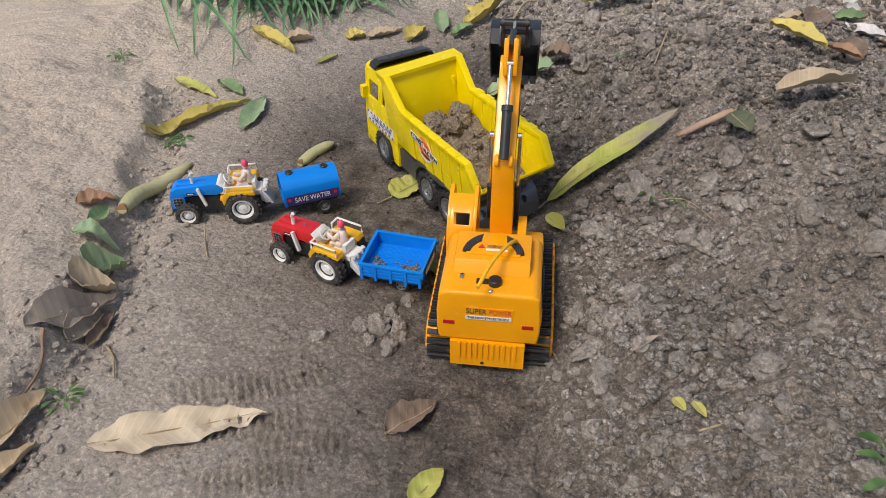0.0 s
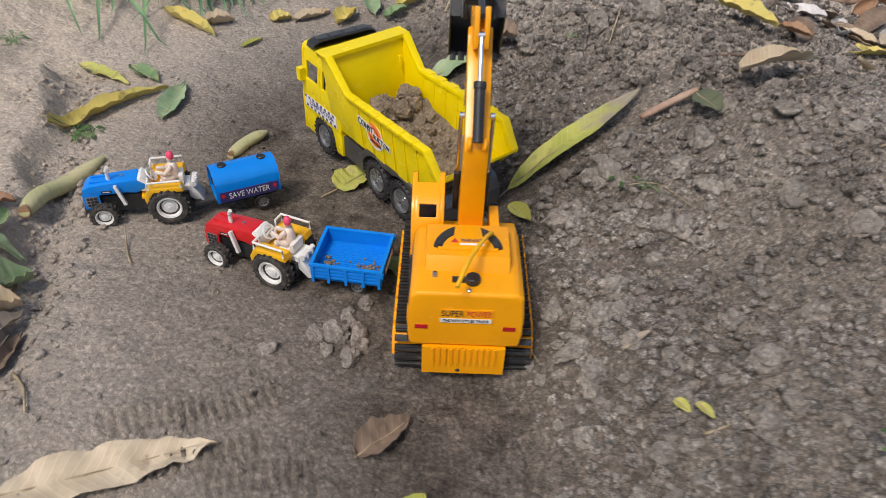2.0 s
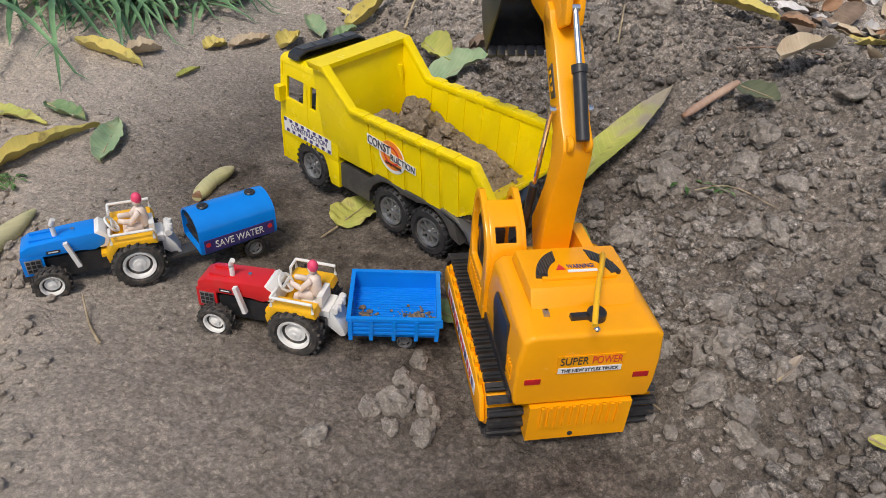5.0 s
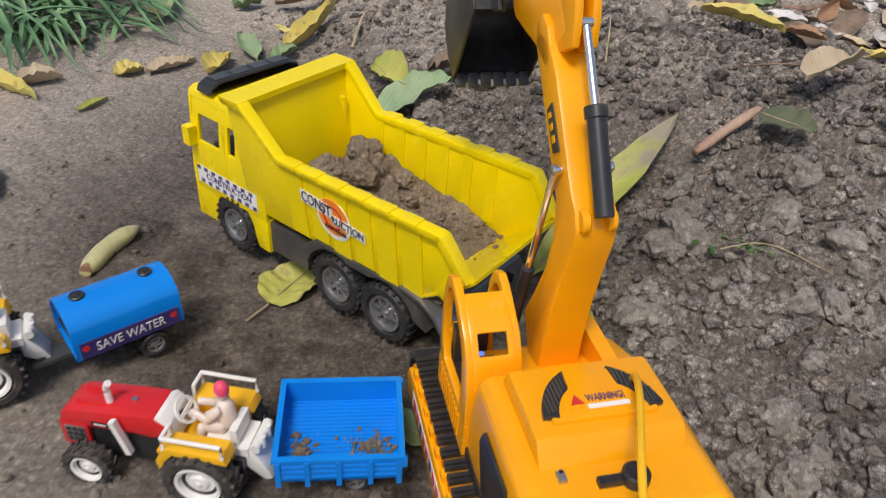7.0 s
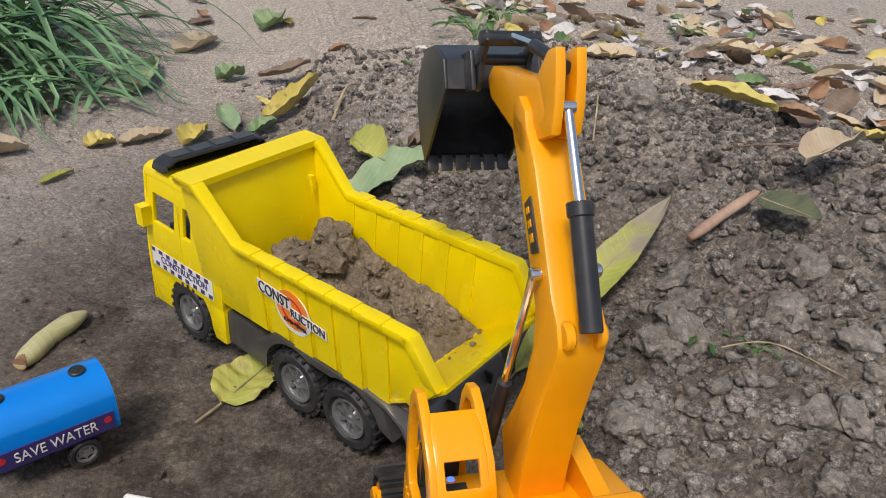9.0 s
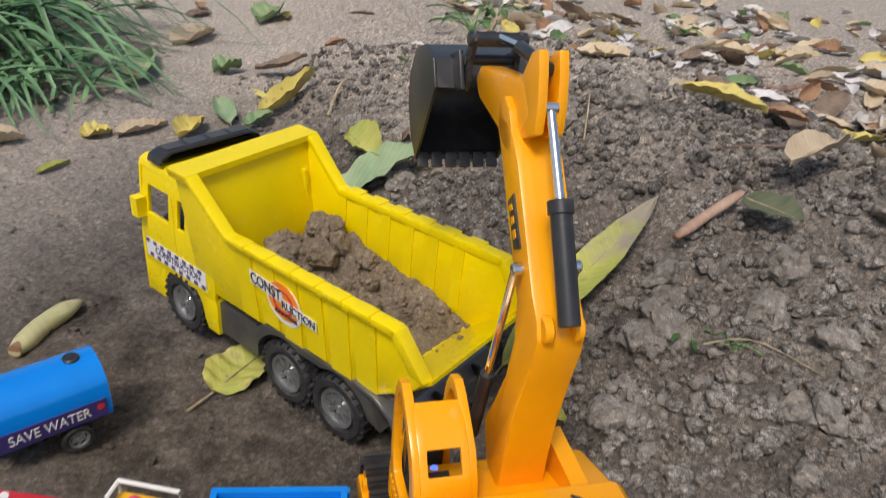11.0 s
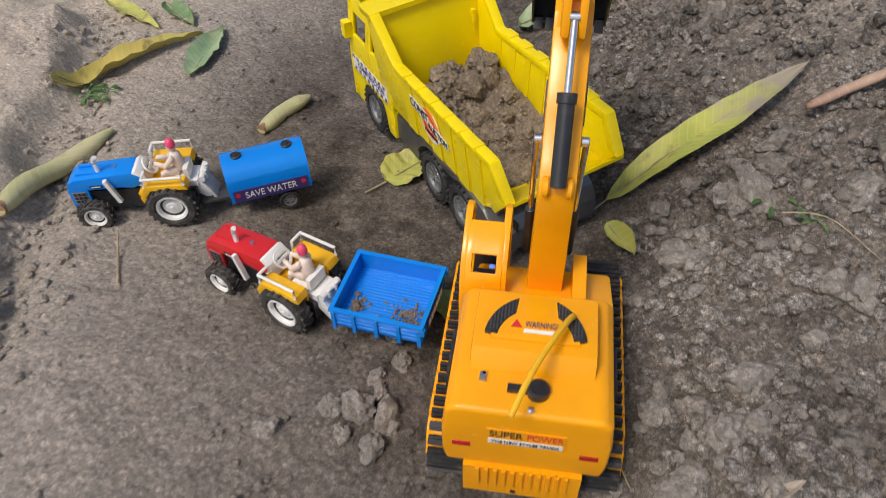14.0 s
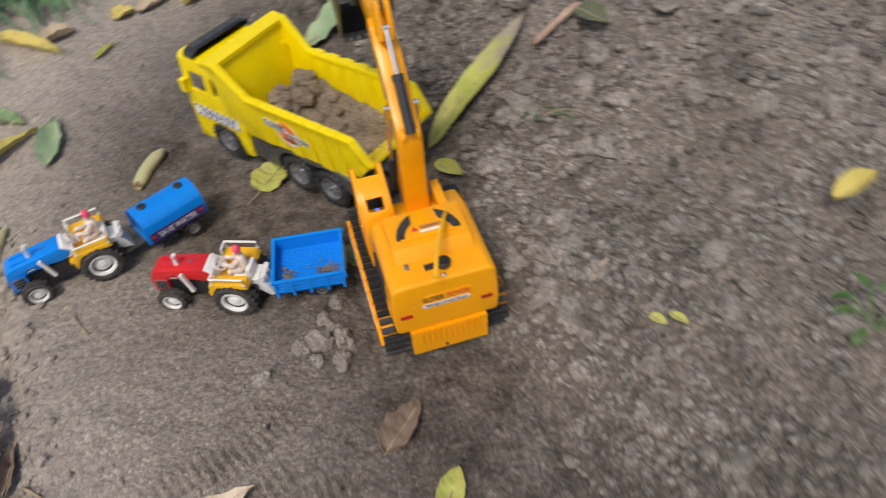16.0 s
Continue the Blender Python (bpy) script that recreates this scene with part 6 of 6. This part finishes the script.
leaf((0.500, -0.150), (0.545, -0.140), 0.020, L_YEL, "yellow curled leaf on the bank", 0.6, 0.05)
leaf((0.329, -0.175), (0.336, -0.188), 0.007, L_YG, "tiny yellow-green leaf on the bank", 0.4)
leaf((0.342, -0.182), (0.349, -0.197), 0.006, L_YG, "tiny yellow-green leaf on the bank", 0.4)
leaf((0.302, -0.124), (0.324, -0.112), 0.007, L_GREYB, "pale brown curled leaf scrap on the bank", 0.5)


def twig(points, r, label, material=None, lift=0.003):
    pts = [(x, y, ground_z(x, y) + lift + (h[0] if h else 0)) for x, y, *h in points]
    b = tube(arc(pts, 5), r, 7, taper=0.55)
    for v in b.verts:
        v.co += Vector((noise.noise(v.co * 300), noise.noise(v.co * 300 + Vector((9, 0, 0))), 0)) * r * 0.25
    ob = new("twig", to_mesh("twig", b, material or M_TWIG, 60))
    return tagged(ob, label, "twig", "twigs on the soil")


pod([(0.375, 0.186), (0.405, 0.196), (0.435, 0.203)], 0.0043, "reddish-brown leaf rolled into a tube on the bank", L_ROLL, 0.3)
twig([(-0.140, 0.020), (-0.152, 0.044), (-0.160, 0.068, 0.008)], 0.0012, "pale thin twig on the trodden soil", M_STALK)
twig([(-0.178, -0.132), (-0.160, -0.150), (-0.146, -0.176)], 0.0015, "pale crooked twig on the soil", M_STALK)
twig([(0.218, -0.026), (0.228, -0.062), (0.243, -0.102)], 0.0010, "thin straw lying on the soil", M_STALK)
twig([(0.345, -0.202), (0.384, -0.190)], 0.0012, "thin grey twig on the bank", M_STALK)
twig([(0.165, 0.640), (0.190, 0.700, 0.01), (0.219, 0.745)], 0.0024, "pale straw behind the truck", M_STALK)
twig([(-0.236, -0.005), (-0.222, -0.040), (-0.236, -0.090)], 0.0020, "dark root at the bank's edge")
twig([(-0.216, -0.150), (-0.206, -0.185), (-0.212, -0.230)], 0.0018, "dark root at the bank's edge")
twig([(0.560, 0.060), (0.600, 0.080, 0.004), (0.650, 0.080)], 0.0014, "pale rootlet on the bank", M_STALK)
twig([(0.340, 0.095), (0.372, 0.080), (0.400, 0.045)], 0.0007, "thin dry rootlet on the bank", M_STALK)
twig([(0.470, 0.300), (0.540, 0.310, 0.006), (0.600, 0.300)], 0.0014, "grey rootlet on the bank")
twig([(0.365, 0.340), (0.380, 0.375, 0.01), (0.388, 0.400)], 0.0010, "thin grey stalk on the bank", M_STALK)
twig([(0.700, 0.640), (0.780, 0.620), (0.880, 0.640)], 0.0060, "brown stick in the leaf litter")

# leaf litter beyond the bank
LITTER = []
for i, (mt, L, W, cu) in enumerate(((L_BROWN, 0.075, 0.030, 0.3), (L_RUST, 0.060, 0.028, 0.4), (L_TAN, 0.085, 0.034, 0.35), (L_YEL, 0.065, 0.028, 0.3), (L_GREY, 0.060, 0.030, 0.25), (L_RUST, 0.045, 0.024, 0.5), (L_GREY, 0.045, 0.024, 0.45), (L_BROWN, 0.095, 0.036, 0.25), (L_GREEN, 0.050, 0.026, 0.5))):
    LITTER.append((to_mesh("dry_leaf", blade("dry_leaf", L, W, mt, cu, 0.08, 0.1 * (i % 3), 30 + i, nx=12, ny=6), mt, 60),
                   {L_BROWN: "brown", L_RUST: "rust-coloured", L_TAN: "tan", L_YEL: "yellow", L_GREY: "silvery grey", L_GREEN: "green"}[mt]))
count = 0
while count < 285:
    x, y = rng.uniform(0.45, 1.5), rng.uniform(0.28, 1.35)
    dens = float(step(np.array(x + 0.25 * (y - 0.4)), 0.56, 0.72)) * (1.0 if y > 0.36 + 0.25 * (0.75 - x) else 0.25)
    if rng.random() > dens * (1.0 if x < 1.25 else 0.5):
        continue
    # pale leaves are drawn more often, partly standing in for sunlight here
    me, tone = LITTER[rng.choice((0, 1, 2, 2, 2, 3, 4, 4, 4, 5, 6, 6, 6, 2, 7, 8))]
    ob = new("dry_leaf", me)
    ob.matrix_world = Matrix.Translation((x, y, ground_z(x, y) + 0.004)) @ Matrix.LocRotScale(None, Euler((rng.gauss(0, 0.3), rng.gauss(0, 0.3), rng.uniform(0, 6.3))), [rng.uniform(0.55, 1.2)] * 3)
    tagged(ob, tone + " curled dry leaf in the litter beyond the bank", "leaf", "leaf litter")
    count += 1
for _ in range(26):
    x, y = rng.uniform(-0.35, 0.5), rng.uniform(0.75, 1.6)
    me, tone = LITTER[rng.randrange(9)]
    ob = new("dry_leaf", me)
    ob.matrix_world = Matrix.Translation((x, y, ground_z(x, y) + 0.003)) @ Matrix.LocRotScale(None, Euler((rng.gauss(0, 0.2), rng.gauss(0, 0.2), rng.uniform(0, 6.3))), [rng.uniform(0.5, 0.9)] * 3)
    tagged(ob, tone + " curled dry leaf on the bare soil", "leaf", "leaf litter")

# ---- grass and small weeds ----
M_GRASS = mat("grass_blade", (0.085, 0.20, 0.085), 0.38, vary=0.35, scale=14, rgb2=(0.21, 0.37, 0.17))


def grass_tuft(cx, cy, n, reach, tall, label, seed, width=0.0045, lean=(0, 0), spread=0.06):
    g = random.Random(seed)
    b = bmesh.new()
    for _ in range(n):
        a = g.uniform(0, 6.3)
        d = Vector((math.cos(a) + lean[0], math.sin(a) + lean[1], 0)).normalized()
        side = Vector((-d.y, d.x, 0))
        x, y = cx + g.gauss(0, spread), cy + g.gauss(0, spread)
        L, H = reach * g.uniform(0.5, 1.1), tall * g.uniform(0.4, 1.1)
        z0 = float(land(x, y))
        w = width * g.uniform(0.6, 1.2)
        rows = []
        for i in range(10):
            u = i / 9
            px, py = x + d.x * L * u, y + d.y * L * u
            z = max(z0 + H * (math.sin(math.pi * min(1, u * 1.12)) ** 0.8), float(land(px, py)) + 0.004 + 0.01 * g.random())
            sw = side * (0.12 * L * math.sin(u * 2 + a) * (g.random() * 0.1 + 0.5))
            c = Vector((px, py, z)) + sw
            k = w * (1 - u ** 2.5) * (0.5 + min(1, u * 4) * 0.5) / 2 + 0.0002
            rows.append([b.verts.new(c - side * k), b.verts.new(c + Vector((0, 0, -k * 0.5))), b.verts.new(c + side * k)])
        for p, q in zip(rows, rows[1:]):
            b.faces.new((p[0], p[1], q[1], q[0]))
            b.faces.new((p[1], p[2], q[2], q[1]))
    ob = new("grass_tuft", to_mesh("grass_tuft", b, M_GRASS, 70))
    return tagged(ob, label, "grass", kind="stuff")


grass_tuft(-0.215, 0.86, 60, 0.19, 0.045, "tuft of long green arching grass blades", 11, 0.0085, (0.25, -0.35), 0.045)
grass_tuft(-0.40, 0.94, 64, 0.30, 0.080, "tuft of long green arching grass blades", 12, 0.0110, (1.1, -0.5), 0.07)
grass_tuft(-0.36, 1.14, 70, 0.34, 0.10, "tuft of long green grass further back", 13, 0.012, (1.3, -0.5), 0.08)
grass_tuft(-0.54, 1.08, 70, 0.36, 0.11, "tuft of long green grass further back", 14, 0.012, (1.2, -0.4), 0.08)

M_WEED = mat("weed_leaf", (0.12, 0.26, 0.07), 0.5, vary=0.3, scale=60, rgb2=(0.24, 0.40, 0.14))


def weed(x, y, n, size, label, tall=1.0):
    g = random.Random(int(x * 1000) + int(y * 977))
    z = float(land(x, y)) + 0.004
    t = thing("weed", Matrix.Translation((x, y, z)), label, "weed", "small weeds")
    b = bmesh.new()
    lv = bmesh.new()
    for k in range(n):
        a = k * 2.4 + g.random()
        r0 = size * g.uniform(0.5, 1.0)
        tip = Vector((math.cos(a) * r0, math.sin(a) * r0, size * tall * g.uniform(0.3, 0.9)))
        tube([(0, 0, -0.003), tip * 0.5 + Vector((0, 0, size * 0.15)), tip], size * 0.025, 5, bm=b)
        m = bmesh.new()
        d, s = Vector((math.cos(a), math.sin(a), 0.15)), Vector((-math.sin(a), math.cos(a), 0))
        ln, wd = size * g.uniform(0.5, 0.9), size * g.uniform(0.22, 0.36)
        rows = []
        for i in range(6):
            u = i / 5
            w = wd * math.sin(math.pi * min(0.98, 0.06 + u * 0.93)) ** 0.8 / 2
            c = tip + d * ln * u - Vector((0, 0, size * 0.25 * u * u))
            rows.append([m.verts.new(c - s * w + Vector((0, 0, w * 0.4))), m.verts.new(c), m.verts.new(c + s * w + Vector((0, 0, w * 0.4)))])
        for p, q in zip(rows, rows[1:]):
            m.faces.new((p[0], p[1], q[1], q[0]))
            m.faces.new((p[1], p[2], q[2], q[1]))
        bmesh.ops.solidify(m, geom=m.faces[:], thickness=0.0003)
        join(lv, m)
    part("stems", b, M_WEED, t)
    part("leaves", lv, M_WEED, t, shade=60)
    return t


weed(0.462, -0.255, 7, 0.026, "bright green broad-leaved weed on the bank", 1.4)
weed(0.500, -0.245, 6, 0.022, "bright green broad-leaved weed on the bank", 1.4)
weed(-0.290, 0.262, 14, 0.014, "low feathery green weed beside the yellow leaf", 0.5)
weed(-0.272, 0.270, 12, 0.012, "low feathery green weed beside the yellow leaf", 0.5)
weed(-0.180, -0.200, 9, 0.014, "thin green weed on the soil", 0.8)
weed(0.345, 0.106, 9, 0.012, "small wilted green weed on the bank", 0.6)
weed(0.366, 0.080, 7, 0.010, "small wilted green weed on the bank", 0.5)
weed(0.330, 0.410, 7, 0.009, "tiny green seedling on the bank", 0.6)
weed(0.640, 0.240, 8, 0.014, "small green weed on the bank", 0.7)
weed(-0.480, 0.520, 12, 0.018, "low green weed on the pale bank", 0.6)
weed(0.450, 1.000, 10, 0.050, "green weed far behind the bank", 0.8)
weed(0.520, 1.080, 10, 0.045, "green weed far behind the bank", 0.8)
weed(0.900, 1.050, 10, 0.030, "green weed in the leaf litter", 0.8)
